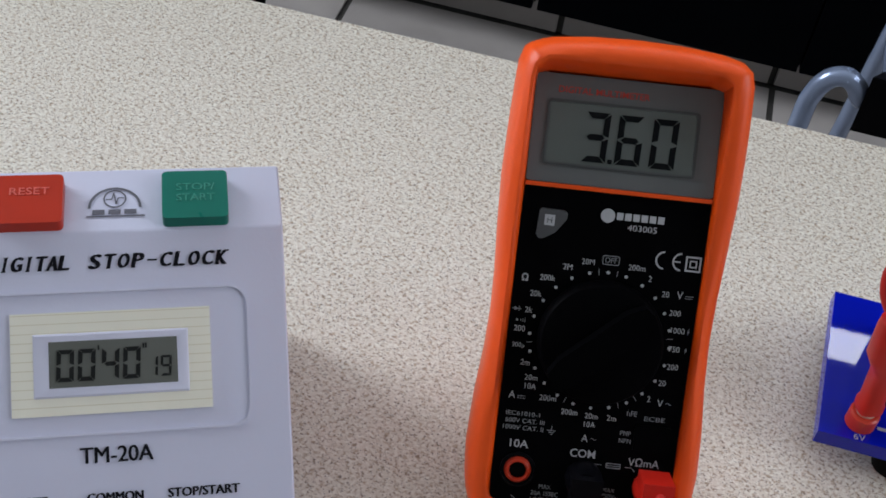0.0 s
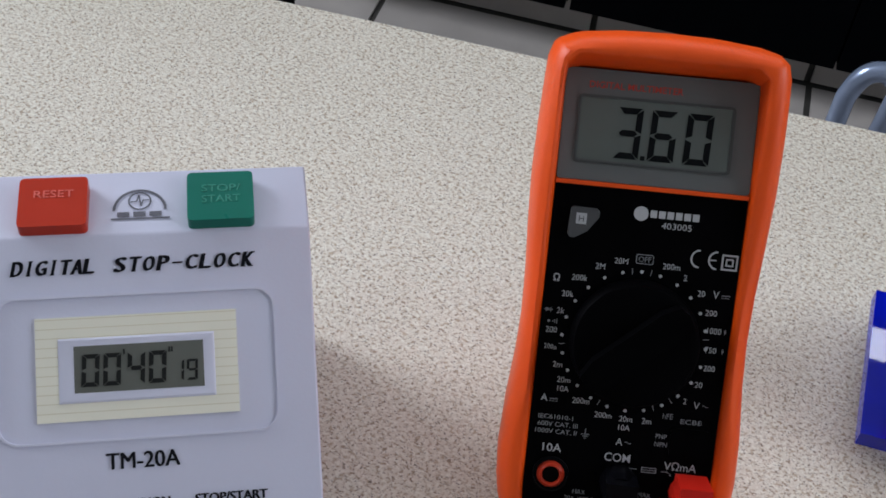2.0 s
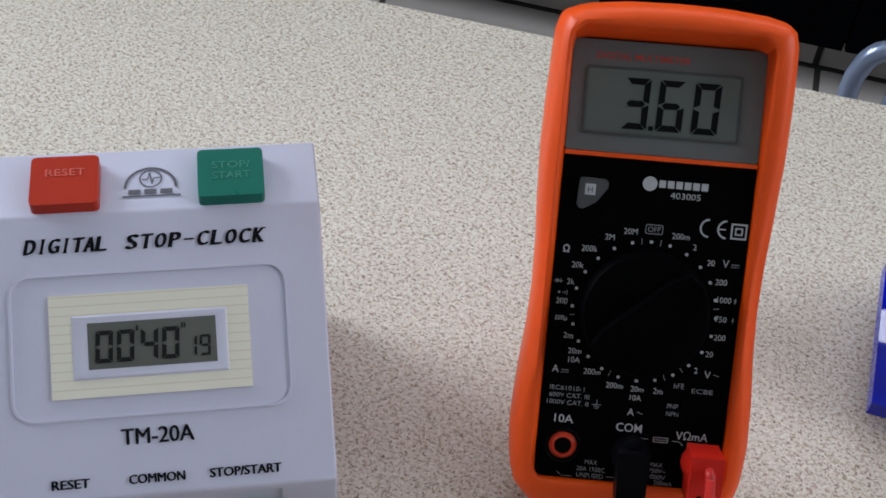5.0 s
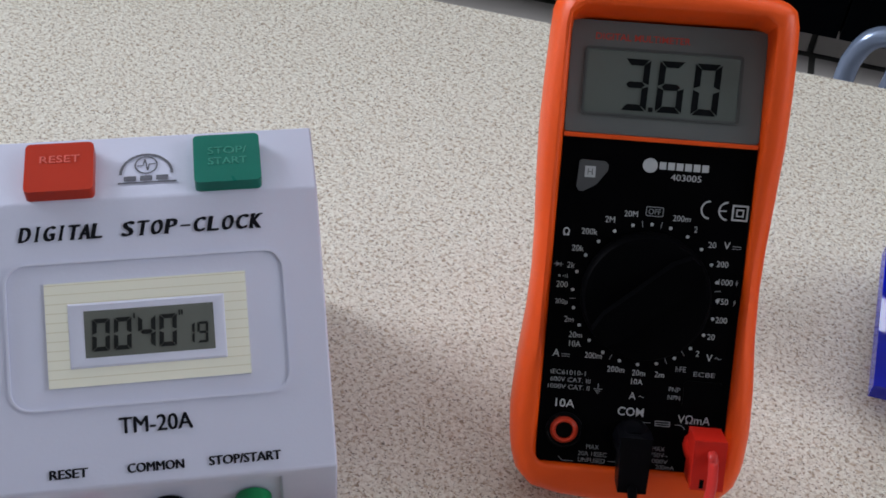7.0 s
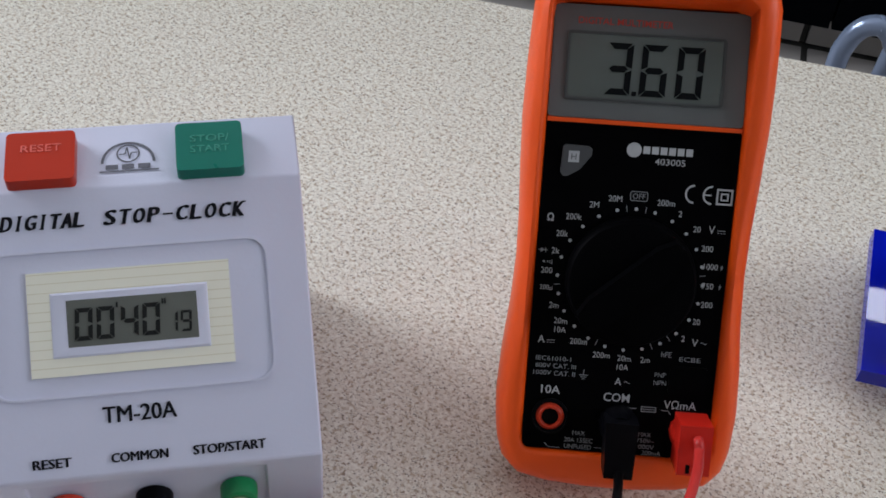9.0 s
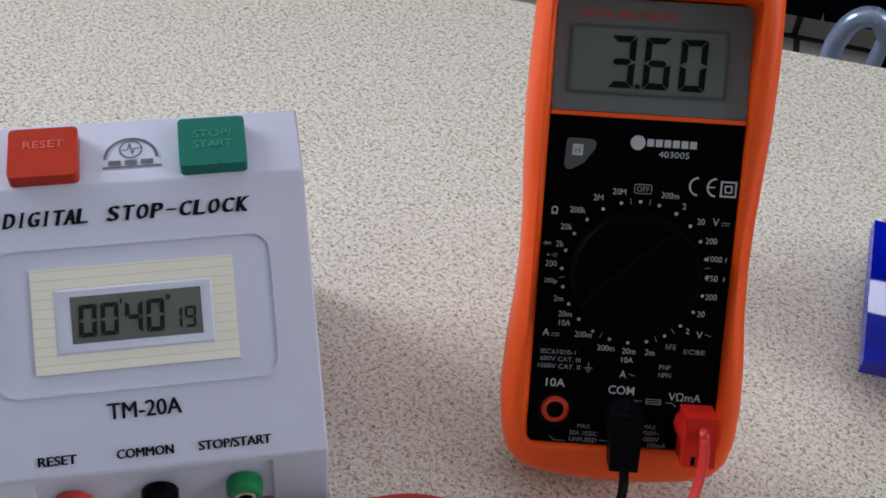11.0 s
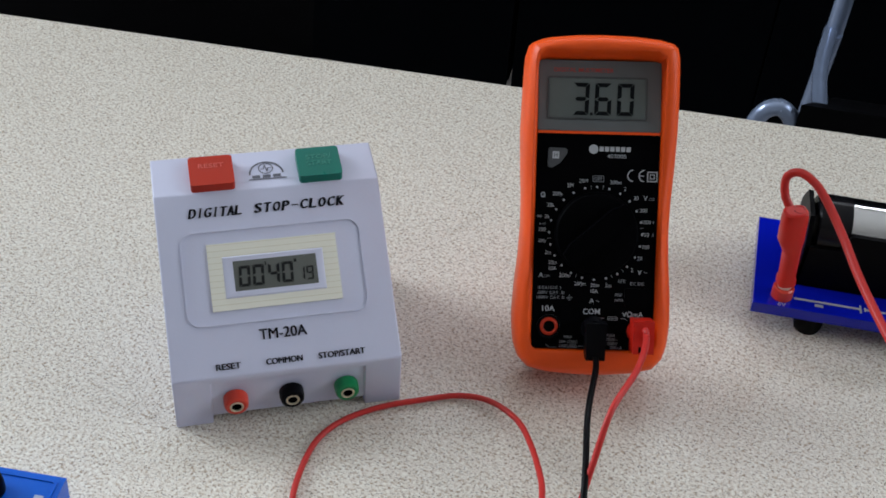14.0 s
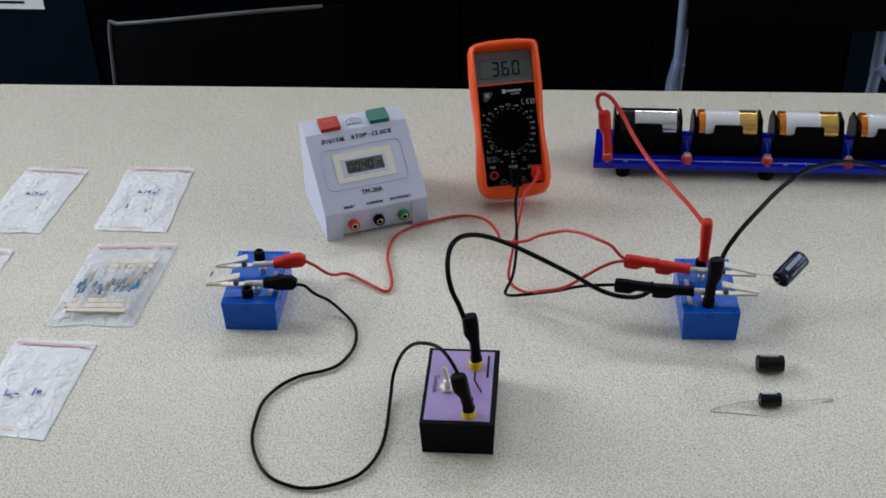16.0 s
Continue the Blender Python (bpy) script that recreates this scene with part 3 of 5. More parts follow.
    for a, d in zip(lp, lp[1:]):
        for k in range(4):
            b.faces.new((a[k], a[(k + 1) % 4], d[(k + 1) % 4], d[k]))
    b.transform(F)
    part("bezel", b, BEZEL, c)
    part("display", merge(None, bar(gx0 - 0.0005, gx1 + 0.0005, gy0 - 0.0005, gy1 + 0.0005, 0.0006, bmesh.new()), F), LCD2, c, "grey-green liquid crystal display")
    gw, gh = gx1 - gx0, gy1 - gy0
    for ch, fx in (("0", 0.115), ("0", 0.285), ("4", 0.475), ("0", 0.645)):
        b = bmesh.new()
        digit(ch, gx0 + fx * gw, gy0 + 0.47 * gh, 0.0049, 0.0092, 0.00125, 0.05, 0.0009, b)
        b.transform(F)
        part("digit", b, SEG2, c, "dark seven-segment figure")
    for ch, fx in (("1", 0.81), ("9", 0.92)):
        b = bmesh.new()
        digit(ch, gx0 + fx * gw, gy0 + 0.36 * gh, 0.0031, 0.0060, 0.0007, 0.05, 0.0009, b)
        b.transform(F)
        part("digit", b, SEG2, c, "small dark seven-segment figure")
    for fx in (0.375, 0.735, 0.755):
        part("tick_mark", merge(None, bar(gx0 + fx * gw, gx0 + fx * gw + 0.0005, gy0 + 0.80 * gh, gy0 + 0.92 * gh, 0.0009, bmesh.new()), F), SEG2, c)
    b = bmesh.new()
    serifs = {"D": ((-0.7, 1), (-0.7, -1)), "I": ((0, 1), (0, -1)), "G": ((0.75, -0.05),), "T": ((0, -1),), "A": ((-0.85, -1), (0.85, -1)), "L": ((-0.7, 1), (-0.7, -1)), "P": ((-0.7, 1), (-0.7, -1)), "K": ((-0.75, 1), (-0.75, -1), (0.75, 1), (0.8, -1))}
    for word, xa, xb in (("DIGITAL", 0.0137, 0.0370), ("STOP-CLOCK", 0.0419, 0.0823)):
        pitch = (xb - xa) / len(word)
        for k, ch in enumerate(word):
            cx, cy, hw, hh = xa + pitch * (k + 0.5), 0.0737, min(0.00142, pitch * 0.41), 0.0021
            if ch in "I":
                bar(cx - 0.00042, cx + 0.00042, cy - hh, cy + hh, 0.0002, b)
            elif ch == "-":
                bar(cx - hw, cx + hw, cy - 0.0003, cy + 0.0002, 0.0002, b)
            else:
                lettering(ch, cx, cy, 0.0002, 2 * hh, 2 * hw, 0.0, bm=b, double=0.0006)
            for sx, sy in serifs.get(ch, ()):
                x, y = cx + sx * hw, cy + sy * (hh - 0.00012)
                bar(x - 0.00062, x + 0.00062, y - 0.0002, y + 0.0002, 0.00024, b)
    for v in b.verts:
        v.co.x += 0.22 * (v.co.y - 0.0737)
    b.transform(F)
    part("title_print", b, INK, c, "black italic lettering")
    part("model_print", lettering("TM-20A", 0.0484, 0.0179, 0.0002, 0.0046, 0.0203, 0.0, m=F, double=0.0003), INK, c)
    for s, x, w in (("RESET", 0.0237, 0.0103), ("COMMON", 0.0476, 0.0155), ("STOP/START", 0.0726, 0.0202)):
        part("socket_print", lettering(s, x, 0.0058, 0.0002, 0.0026, w, 0.0, m=F, double=0.00035), INK, c)
    # top shelf with the two square buttons and the maker's badge
    T = Matrix.Translation((0, VT, ZT)) @ pose(0, 0, 0, math.degrees(math.atan2(ZB - ZT, VB - VT)))
    for name, x0, mat, txt, tx in (("reset_button", 0.0154, REDBTN, ["RESET"], "red"), ("start_button", 0.0631, GREENBTN, ["STOP/", "START"], "green")):
        bt = part(name, prism(rounded(x0, x0 + 0.0193, 0.0012, 0.0190, 0.0015, 3), -0.001, 0.0042, 0.0007, 2, m=T), mat, c, tx + " square push button with moulded letters")
        b = bmesh.new()
        for k, s in enumerate(txt):
            lettering(s, x0 + 0.0098, 0.0128 - 0.0040 * k, 0.00425, 0.0026, 0.0112, bm=b)
        b.transform(T)
        ex = bmesh.ops.extrude_face_region(b, geom=b.faces[:])
        bmesh.ops.translate(b, verts=[v for v in ex["geom"] if isinstance(v, bmesh.types.BMVert)], vec=(T.to_3x3() @ Vector((0, 0, 0.00018))))
        # paler colour paints the highlights that the raised letters catch
        part("moulded_letters", b, material(tx + "_highlit_letters", (0.68, 0.12, 0.09) if tx == "red" else (0.03, 0.25, 0.18), 0.4, vary=0.15, scale=900), bt, "raised letters with their highlights put in as a paler colour")
    b = bmesh.new()
    arc = [(0.0492 + 0.0078 * math.cos(radians(a)), 0.0088 + 0.0078 * math.sin(radians(a))) for a in range(0, 181, 12)]
    ari = [(0.0492 + 0.0070 * math.cos(radians(a)), 0.0088 + 0.0070 * math.sin(radians(a))) for a in range(0, 181, 12)]
    for k in range(len(arc) - 1):
        flat([arc[k], arc[k + 1], ari[k + 1], ari[k]], 0.00025, b)
    ci = [(0.0492 + 0.0034 * math.cos(radians(a)), 0.0122 + 0.0034 * math.sin(radians(a))) for a in range(0, 361, 20)]
    cj = [(0.0492 + 0.0029 * math.cos(radians(a)), 0.0122 + 0.0029 * math.sin(radians(a))) for a in range(0, 361, 20)]
    for k in range(len(ci) - 1):
        flat([ci[k], ci[k + 1], cj[k + 1], cj[k]], 0.00025, b)
    zig = [(0.0466, 0.0120), (0.0483, 0.0120), (0.0489, 0.0145), (0.0496, 0.0102), (0.0501, 0.0125), (0.0519, 0.0125)]
    for p, q in zip(zig, zig[1:]):
        d = Vector((q[1] - p[1], p[0] - q[0])).normalized() * 0.0002
        flat([(p[0] - d.x, p[1] - d.y), (q[0] - d.x, q[1] - d.y), (q[0] + d.x, q[1] + d.y), (p[0] + d.x, p[1] + d.y)], 0.00025, b)
    for k in range(3):
        bar(0.0428 + 0.0046 * k, 0.0463 + 0.0046 * k, 0.0064, 0.0082, 0.00025, b)
    bar(0.0411, 0.0579, 0.0054, 0.0060, 0.00025, b)
    b.transform(T)
    part("maker_badge", b, LOGOINK, c, "grey printed half-round badge")
    for name, x, mat in (("reset_socket", 0.0252, REDSOCK), ("common_socket", 0.0494, BLACKPL), ("start_socket", 0.0736, GREENSOCK)):
        socket(c, name, Matrix.Translation((x, 0.0014, 0.0136)) @ pose(0, 0, 0, 90), mat, 0.0050, 0.0055)


stop_clock()


# ---- multimeter ----
def radial(outline, angles):
    """The outline's points in the given directions from the origin."""
    out = []
    n = len(outline)
    for a in angles:
        d = Vector((math.cos(a), math.sin(a)))
        best = 0
        for i in range(n):
            p, q = Vector(outline[i]), Vector(outline[(i + 1) % n])
            e = q - p
            den = d.x * e.y - d.y * e.x
            if abs(den) < 1e-12:
                continue
            t = (p.x * e.y - p.y * e.x) / den
            s = (p.x * d.y - p.y * d.x) / den
            if t > best and -1e-6 <= s <= 1 + 1e-6:
                best = t
        out.append((d.x * best, d.y * best))
    return out


def multimeter():
    C, X, Y, Z = Vector((0.16501, 0.09256, 0.07170)), Vector((0.98518, 0.16645, 0.04153)), Vector((-0.12958, 0.56335, 0.81599)), Vector((0.11243, -0.80927, 0.57658))
    m = Matrix.Translation(C) @ Matrix((X, Y, Z)).transposed().to_4x4() @ Matrix.Scale(0.985, 4)
    mm = thing("multimeter", m, "digital multimeter in an orange rubber holster, propped on its stand", "multimeter")
    mmu = 0.001
    half = [(0, 88.6), (14, 88.2), (25, 87.0), (30.5, 85.6), (33.2, 83.2), (34.2, 79.5), (34.5, 74), (35.0, 60), (35.2, 45), (34.6, 30), (33.7, 15), (33.4, 2), (34.0, -12), (35.4, -27), (36.0, -40), (35.2, -51), (33.0, -58), (28.5, -62.5), (20, -64.6), (8, -65.6), (0, -65.8)]
    outline = [(x * mmu, y * mmu) for x, y in half] + [(-x * mmu, y * mmu) for x, y in half[-2:0:-1]]
    outline = [(x + 0.011 * (y + 0.05), y) for x, y in outline]
    hole = rounded(-0.0274, 0.0274, -0.0528, 0.0772, 0.0025)
    n = 192
    angles = [2 * math.pi * i / n for i in range(n)]
    # keep the opening's corners sharp
    for cx, cy in ((0.0274, 0.0772), (-0.0274, 0.0772), (-0.0274, -0.0528), (0.0274, -0.0528)):
        a = math.atan2(cy, cx) % (2 * math.pi)
        k = min(range(n), key=lambda i: abs(angles[i] - a))
        angles[k] = a
    O, I = radial(outline, angles), radial(hole, angles)
    J = radial(rounded(-0.0284, 0.0284, -0.0536, 0.0812, 0.0045), angles)

    def rise(y, z):
        """The holster's rim stands prouder round the display."""
        k = min(1.0, max(0.0, (y - 0.025) / 0.05))
        return z + 0.0034 * k * k * (3 - 2 * k) * (1 if z > -0.003 else 0)

    def sink(y, z):
        return z - 0.0046 * min(1.0, max(0.0, (y - 0.045) / 0.032))


    def shift(pts, d):
        out = []
        for i, p in enumerate(pts):
            t = Vector(pts[(i + 1) % n]) - Vector(pts[i - 1])
            nn = Vector((t.y, -t.x)).normalized()
            out.append((p[0] + nn.x * d, p[1] + nn.y * d))
        return out

    b = bmesh.new()
    rings = [(shift(O, -0.004), -0.0310), (shift(O, -0.0015), -0.0300), (shift(O, -0.0004), -0.027), (O, -0.016), (shift(O, -0.0003), -0.006), (shift(O, -0.0012), -0.0022), (shift(O, -0.0028), 0.0006), (shift(O, -0.0046), 0.0018), (shift(J, 0.0010), 0.0019), (shift(J, 0.0003), 0.0017), (shift(J, -0.0002), 0.0012), (I, None), (I, -0.009)]
    vs = [[b.verts.new((x, y, sink(y, -0.0004) if z is None else rise(y, z))) for x, y in r] for r, z in rings]
    for a, d in zip(vs, vs[1:]):
        for i in range(n):
            j = (i + 1) % n
            b.faces.new((a[i], a[j], d[j], d[i]))
    b.faces.new(vs[0][::-1])
    part("holster", b, ORANGE, mm, "orange rubber holster with a raised rim")
    part("prop_stand", box(-0.018, 0.018, -0.0018, 0.0018, -0.072, 0.0, 0.001, m=Matrix.Translation((0, 0.048, -0.0312)) @ pose(0, 0, 0, -27)), ORANGE, mm)
    part("face_plate", prism(rounded(-0.0273, 0.0273, -0.0527, 0.0448, 0.0012, 3), -0.0020, 0.0), BLACK, mm, "black printed face plate")
    part("divider", box(-0.0273, 0.0273, 0.0442, 0.0454, -0.002, 0.0009, 0.0003), ORANGE, mm)
    dp = part("display_panel", prism(rounded(-0.0273, 0.0273, 0.0455, 0.0771, 0.001, 3), -0.0020, 0.0003), GREYPANEL, mm, "grey panel round the display")
    dp.matrix_basis = Matrix.Translation((0, 0.0455, 0)) @ pose(0, 0, 0, -8.2) @ Matrix.Translation((0, -0.0455, 0))
    part("display_lip", ring_plate(rounded(-0.0232, 0.0212, 0.0506, 0.0698, 0.0012, 3), rounded(-0.0223, 0.0203, 0.0514, 0.0690, 0.0008, 3), 0.0002, 0.0008), LCDLIP, dp)
    part("display", merge(None, bar(-0.0224, 0.0204, 0.0513, 0.0691, 0.00055, bmesh.new())), LCD, dp, "grey-green liquid crystal display")
    b = bmesh.new()
    for ch, x in (("3", -0.0085), ("6", 0.0014), ("0", 0.0114)):
        b = bmesh.new()
        digit(ch, x, 0.0597, 0.0074, 0.0145, 0.0018, 0.035, 0.0008, b)
        part("digit", b, SEG, dp, "black seven-segment figure")
    part("decimal_point", bar(-0.0044, -0.0031, 0.0524, 0.0537, 0.0008, bmesh.new()), SEG, dp)
    part("panel_print", lettering("DIGITAL MULTIMETER", -0.0073, 0.0727, 0.0005, 0.0019, 0.0265, 0.01), REDPRINT, dp, "small red lettering")
    # rotary knob with a raised grip
    k = part("range_knob", lathe([(0, 0), (0.0186, 0), (0.0188, 0.0012), (0.0184, 0.0045), (0.0176, 0.0056), (0.0160, 0.0060), (0.0, 0.0060)], Matrix.Translation((0.0001, -0.0001, 0)), 64), KNOB, mm, "round black range knob")
    part("grip", prism([(-0.0172, -0.0030), (-0.012, -0.0046), (0.012, -0.0046), (0.0172, -0.0030), (0.0178, 0), (0.0172, 0.0030), (0.012, 0.0046), (-0.012, 0.0046), (-0.0172, 0.0030), (-0.0178, 0)], 0.0055, 0.0115, 0.0012, 3, m=pose(0, 0, 0, 0, 0, 41)), KNOB, k)
    # print round the knob
    for i in range(24):
        a = radians(90 - 15 * i)
        part("range_dot", lathe([(0.00052, 0.0002), (0, 0.0002)], Matrix.Translation((0.0208 * math.cos(a), 0.0208 * math.sin(a) - 0.0001, 0)), 10), PRINT, mm)
    for deg in (-7.5, 7.5, 82.5, 142.5, 157.5, 202.5, 262.5):
        a = radians(90 - deg)
        mt = Matrix.Translation((0.0208 * math.cos(a), 0.0208 * math.sin(a), 0)) @ pose(0, 0, 0, 0, 0, math.degrees(a))
        part("range_tick", merge(None, bar(-0.0009, 0.0009, -0.0001, 0.0001, 0.0002, bmesh.new()), mt), GREYPRINT, mm)

    def mark(s, x, y, h, mat=PRINT, w=None, bold=0.0, squash=0.92, shear=0.0):
        part("print", lettering(s, x * mmu, y * mmu, 0.0002, h * mmu, None if w is None else w * mmu, bold, shear, squash=squash), mat, mm)

    for s, x, y in (("20M", -6.4, 23.3), ("2M", -12.2, 21.2), ("200k", -17.7, 17.3), ("20k", -20.6, 12.2), ("2k", -22.1, 7.1), ("200", -24.2, 1.2), ("200\u00b5", -24.0, -4.0), ("2m", -21.3, -9.0), ("20m", -19.0, -13.5), ("10A", -18.9, -16.2), ("200m", -13.3, -19.3)):
        mark(s, x + 0.2, y, 1.75)
    for s, x, y in (("200m", 8.2, 23.0), ("2", 12.5, 20.2), ("20", 17.6, 16.1), ("200", 21.1, 10.7), ("1000", 22.6, 5.5), ("750", 22.3, -0.2), ("200", 22.6, -5.7), ("20", 20.2, -10.9), ("2", 16.9, -16.2)):
        mark(s, x, y, 1.75)
    for s, x, y in (("200m", -6.2, -22.9), ("20m", 0.5, -23.4), ("10A", 0.3, -26.1), ("2m", 6.6, -23.4)):
        mark(s, x, y, 1.75)
    for s, x, y, h in (("OFF", 0.4, 24.4, 1.6), ("hFE", 12.6, -21.3, 1.6), ("ECBE", 19.5, -22.4, 1.4), ("PNP", 11.4, -27.6, 1.4), ("NPN", 11.5, -30.0, 1.4)):
        mark(s, x, y, h, GREYPRINT, 6.2 if s == "ECBE" else None)
    for s, x, y in (("V", 21.8, 16.2), ("V", 20.4, -17.2), ("A", -23.9, -19.3), ("A", -0.6, -30.5)):
        mark(s, x, y, 2.2)
    mark("\u03a9", -24.1, 16.8, 2.3, bold=0.02)
    mark("403005", 8.2, 34.6, 1.8, w=8.6)
    for s, x, y, w in (("IEC61010-1", -19.9, -25.0, 10.2), ("600V CAT. III", -19.1, -27.2, 11.8), ("1000V CAT. II", -19.4, -29.4, 12.2)):
        mark(s, x, y, 1.4, GREYPRINT, w)
    mark("10A", -20.0, -34.4, 2.5, w=5.6, bold=0.008)
    mark("COM", -0.6, -35.4, 2.6, w=7.6, bold=0.008)
    mark("V\u03a9mA", 18.0, -36.3, 2.6, w=9.4)
    for s, x, y, w in (("MAX", -10.7, -47.2, 3.7), ("20A 15SEC", -10.6, -49.4, 8.4), ("UNFUSED", -10.7, -51.4, 8.0), ("MAX", 8.6, -46.1, 3.7), ("750V~", 9.0, -48.0, 5.2), ("1000V", 9.0, -49.9, 5.4), ("200mA", 11.0, -51.7, 5.6)):
        mark(s, x, y, 1.4, GREYPRINT, w)
    b = bmesh.new()
    # off box, direct-current bars, waves, fuse sign, earth sign, bracket lines
    merge(b, ring_plate(rounded(-0.0021, 0.0029, 0.0230, 0.0258, 0.0005, 3), rounded(-0.0019, 0.0027, 0.0232, 0.0256, 0.0004, 3), 0.0001, 0.0002))
    for x, y in ((23.4, 15.9), (-22.3, -19.7)):
        bar(x * mmu, (x + 2.4) * mmu, (y + 0.1) * mmu, (y + 0.3) * mmu, 0.0002, b)
        for j in range(3):
            bar((x + 0.85 * j) * mmu, (x + 0.6 + 0.85 * j) * mmu, (y - 0.6) * mmu, (y - 0.4) * mmu, 0.0002, b)
    for x, y in ((22.0, -17.3), (1.1, -30.7)):
        for j in range(6):
            y0 = 0.25 * math.sin(j * math.pi / 3)
            y1 = 0.25 * math.sin((j + 1) * math.pi / 3)
            flat([((x + 0.3 * j) * mmu, (y + y0) * mmu), ((x + 0.3 * (j + 1)) * mmu, (y + y1) * mmu), ((x + 0.3 * (j + 1)) * mmu, (y + y1 + 0.22) * mmu), ((x + 0.3 * j) * mmu, (y + y0 + 0.22) * mmu)], 0.0002, b)
    ring_plate([(x * mmu, y * mmu) for x, y in ((11.2, -37.5), (6.8, -37.5), (6.8, -39.1), (11.2, -39.1))], [(x * mmu, y * mmu) for x, y in ((11.0, -37.7), (7.0, -37.7), (7.0, -38.9), (11.0, -38.9))], 0.0001, 0.0002, bm=b)
    bar(0.0070, 0.0110, -0.0384, -0.0382, 0.0002, b)
    bar(0.0030, 0.0054, -0.0384, -0.0382, 0.0002, b)
    bar(0.0126, 0.0146, -0.0384, -0.0382, 0.0002, b)
    flat([(0.0030, -0.0382), (0.0030, -0.0384), (0.0020, -0.0392), (0.0018, -0.0390)], 0.0002, b)
    flat([(0.0146, -0.0382), (0.0146, -0.0384), (0.0155, -0.0395), (0.0157, -0.0393)], 0.0002, b)
    for j in range(3):
        bar((-12.1 + 0.45 * j) * mmu, (-9.5 - 0.45 * j) * mmu, (-29.4 - 0.6 * j) * mmu, (-29.2 - 0.6 * j) * mmu, 0.0002, b)
    bar(-0.0109, -0.0107, -0.0292, -0.0276, 0.0002, b)
    bar(-0.0193, -0.0160, -0.0522, -0.0520, 0.0002, b)
    flat([(-0.0193, -0.0522), (-0.0193, -0.0520), (-0.0205, -0.0508), (-0.0207, -0.0510)], 0.0002, b)
    bar(-0.0060, -0.0030, -0.0514, -0.0512, 0.0002, b)
    # diode sign, buzzer sign, high voltage arrows
    flat([(-0.0262, 0.0064), (-0.0262, 0.0078), (-0.0249, 0.0071)], 0.0002, b)
    bar(-0.0269, -0.0241, 0.0070, 0.0072, 0.0002, b)
    bar(-0.0249, -0.0247, 0.0064, 0.0078, 0.0002, b)
    for j in range(3):
        bar((-24.0 + 0.6 * j) * mmu, (-23.8 + 0.6 * j) * mmu, (3.4 - 0.2 * j) * mmu, (4.0 + 0.2 * j) * mmu, 0.0002, b)
    lathe([(0.0004, 0.0002), (0, 0.0002)], Matrix.Translation((-0.0250, 0.0037, 0)), 8, bm=b)
    for y in (5.5, -0.2):
        flat([(0.0259, (y + 0.9) * mmu), (0.0253, (y - 0.1) * mmu), (0.0258, (y + 0.0) * mmu)], 0.0002, b)
        flat([(0.0255, (y - 1.1) * mmu), (0.0262, (y + 0.2) * mmu), (0.0256, (y + 0.05) * mmu)], 0.0002, b)
    part("print_signs", b, GREYPRINT, mm)
    # maker's badge and conformity marks as plain shapes
    b = lathe([(0.0021, 0.0002), (0, 0.0002)], Matrix.Translation((-0.0022, 0.0375, 0)), 24)
    for j in range(6):
        bar(0.0004 + 0.0024 * j, 0.0023 + 0.0024 * j, 0.0366, 0.0387, 0.0002, b)
    part("maker_badge", b, PRINT, mm, "pale printed badge")
    b = bmesh.new()
    for cx in (0.0158, 0.0208):
        for a in range(90, 270, 15):
            p = [(cx + r * math.cos(radians(q)), 0.0261 + r * 1.05 * math.sin(radians(q))) for r, q in ((0.0026, a), (0.0026, a + 15), (0.0021, a + 15), (0.0021, a))]
            flat(p, 0.0002, b)
    bar(0.0186, 0.0206, 0.0259, 0.0263, 0.0002, b)
    for h, t in ((0.0023, 0.0005), (0.0011, 0.0004)):
        q = lambda s: [(0.0244 + s, 0.0258 + s), (0.0244 - s, 0.0258 + s), (0.0244 - s, 0.0258 - s), (0.0244 + s, 0.0258 - s)]
        ring_plate(q(h), q(h - t), 0.0001, 0.0002, bm=b)
    part("conformity_marks", b, PRINT, mm)
    # hold button
    hb = part("hold_button", prism([(-0.0222, 0.0372), (-0.0225, 0.0300), (-0.0218, 0.0290), (-0.0205, 0.0289), (-0.0170, 0.0310), (-0.0140, 0.0352), (-0.0139, 0.0369), (-0.0148, 0.0377), (-0.0215, 0.0379)], -0.0005, 0.0012, 0.0005, 2), HOLDBTN, mm, "grey hold button")
    part("button_square", bar(-0.0205, -0.0175, 0.0330, 0.0362, 0.00135, bmesh.new()), PRINT, hb)
    part("button_letter", lettering("H", -0.0190, 0.0346, 0.0015, 0.0017), HOLDBTN, hb)
    # unused 10 A socket
    s = part("amp_socket", lathe([(0, 0), (0.0054, 0), (0.0054, 0.0008), (0.0049, 0.0010), (0.0049, 0.0004), (0.0, 0.0004)], Matrix.Translation((-0.0196, -0.0425, 0)), 32), BLACKPL, mm)
    part("red_ring", lathe([(0.0042, 0.0003), (0.0040, 0.0007), (0.0035, 0.0010), (0.0034, 0.0016), (0.0031, 0.0019), (0.0027, 0.0016), (0.0025, 0.0008)], Matrix.Translation((-0.0196, -0.0425, 0)), 32), AMPRING, s, "red ring round the socket")
    part("bore", lathe([(0.0026, 0.0008), (0.0, 0.0008)], Matrix.Translation((-0.0196, -0.0425, 0)), 20), DARKHOLE, s)
    s2 = part("transistor_socket", prism(rounded(0.0140, 0.0250, -0.0330, -0.0245, 0.001, 3), -0.001, 0.0006), BLACK, mm)
    return mm, m


METER, METER_M = multimeter()


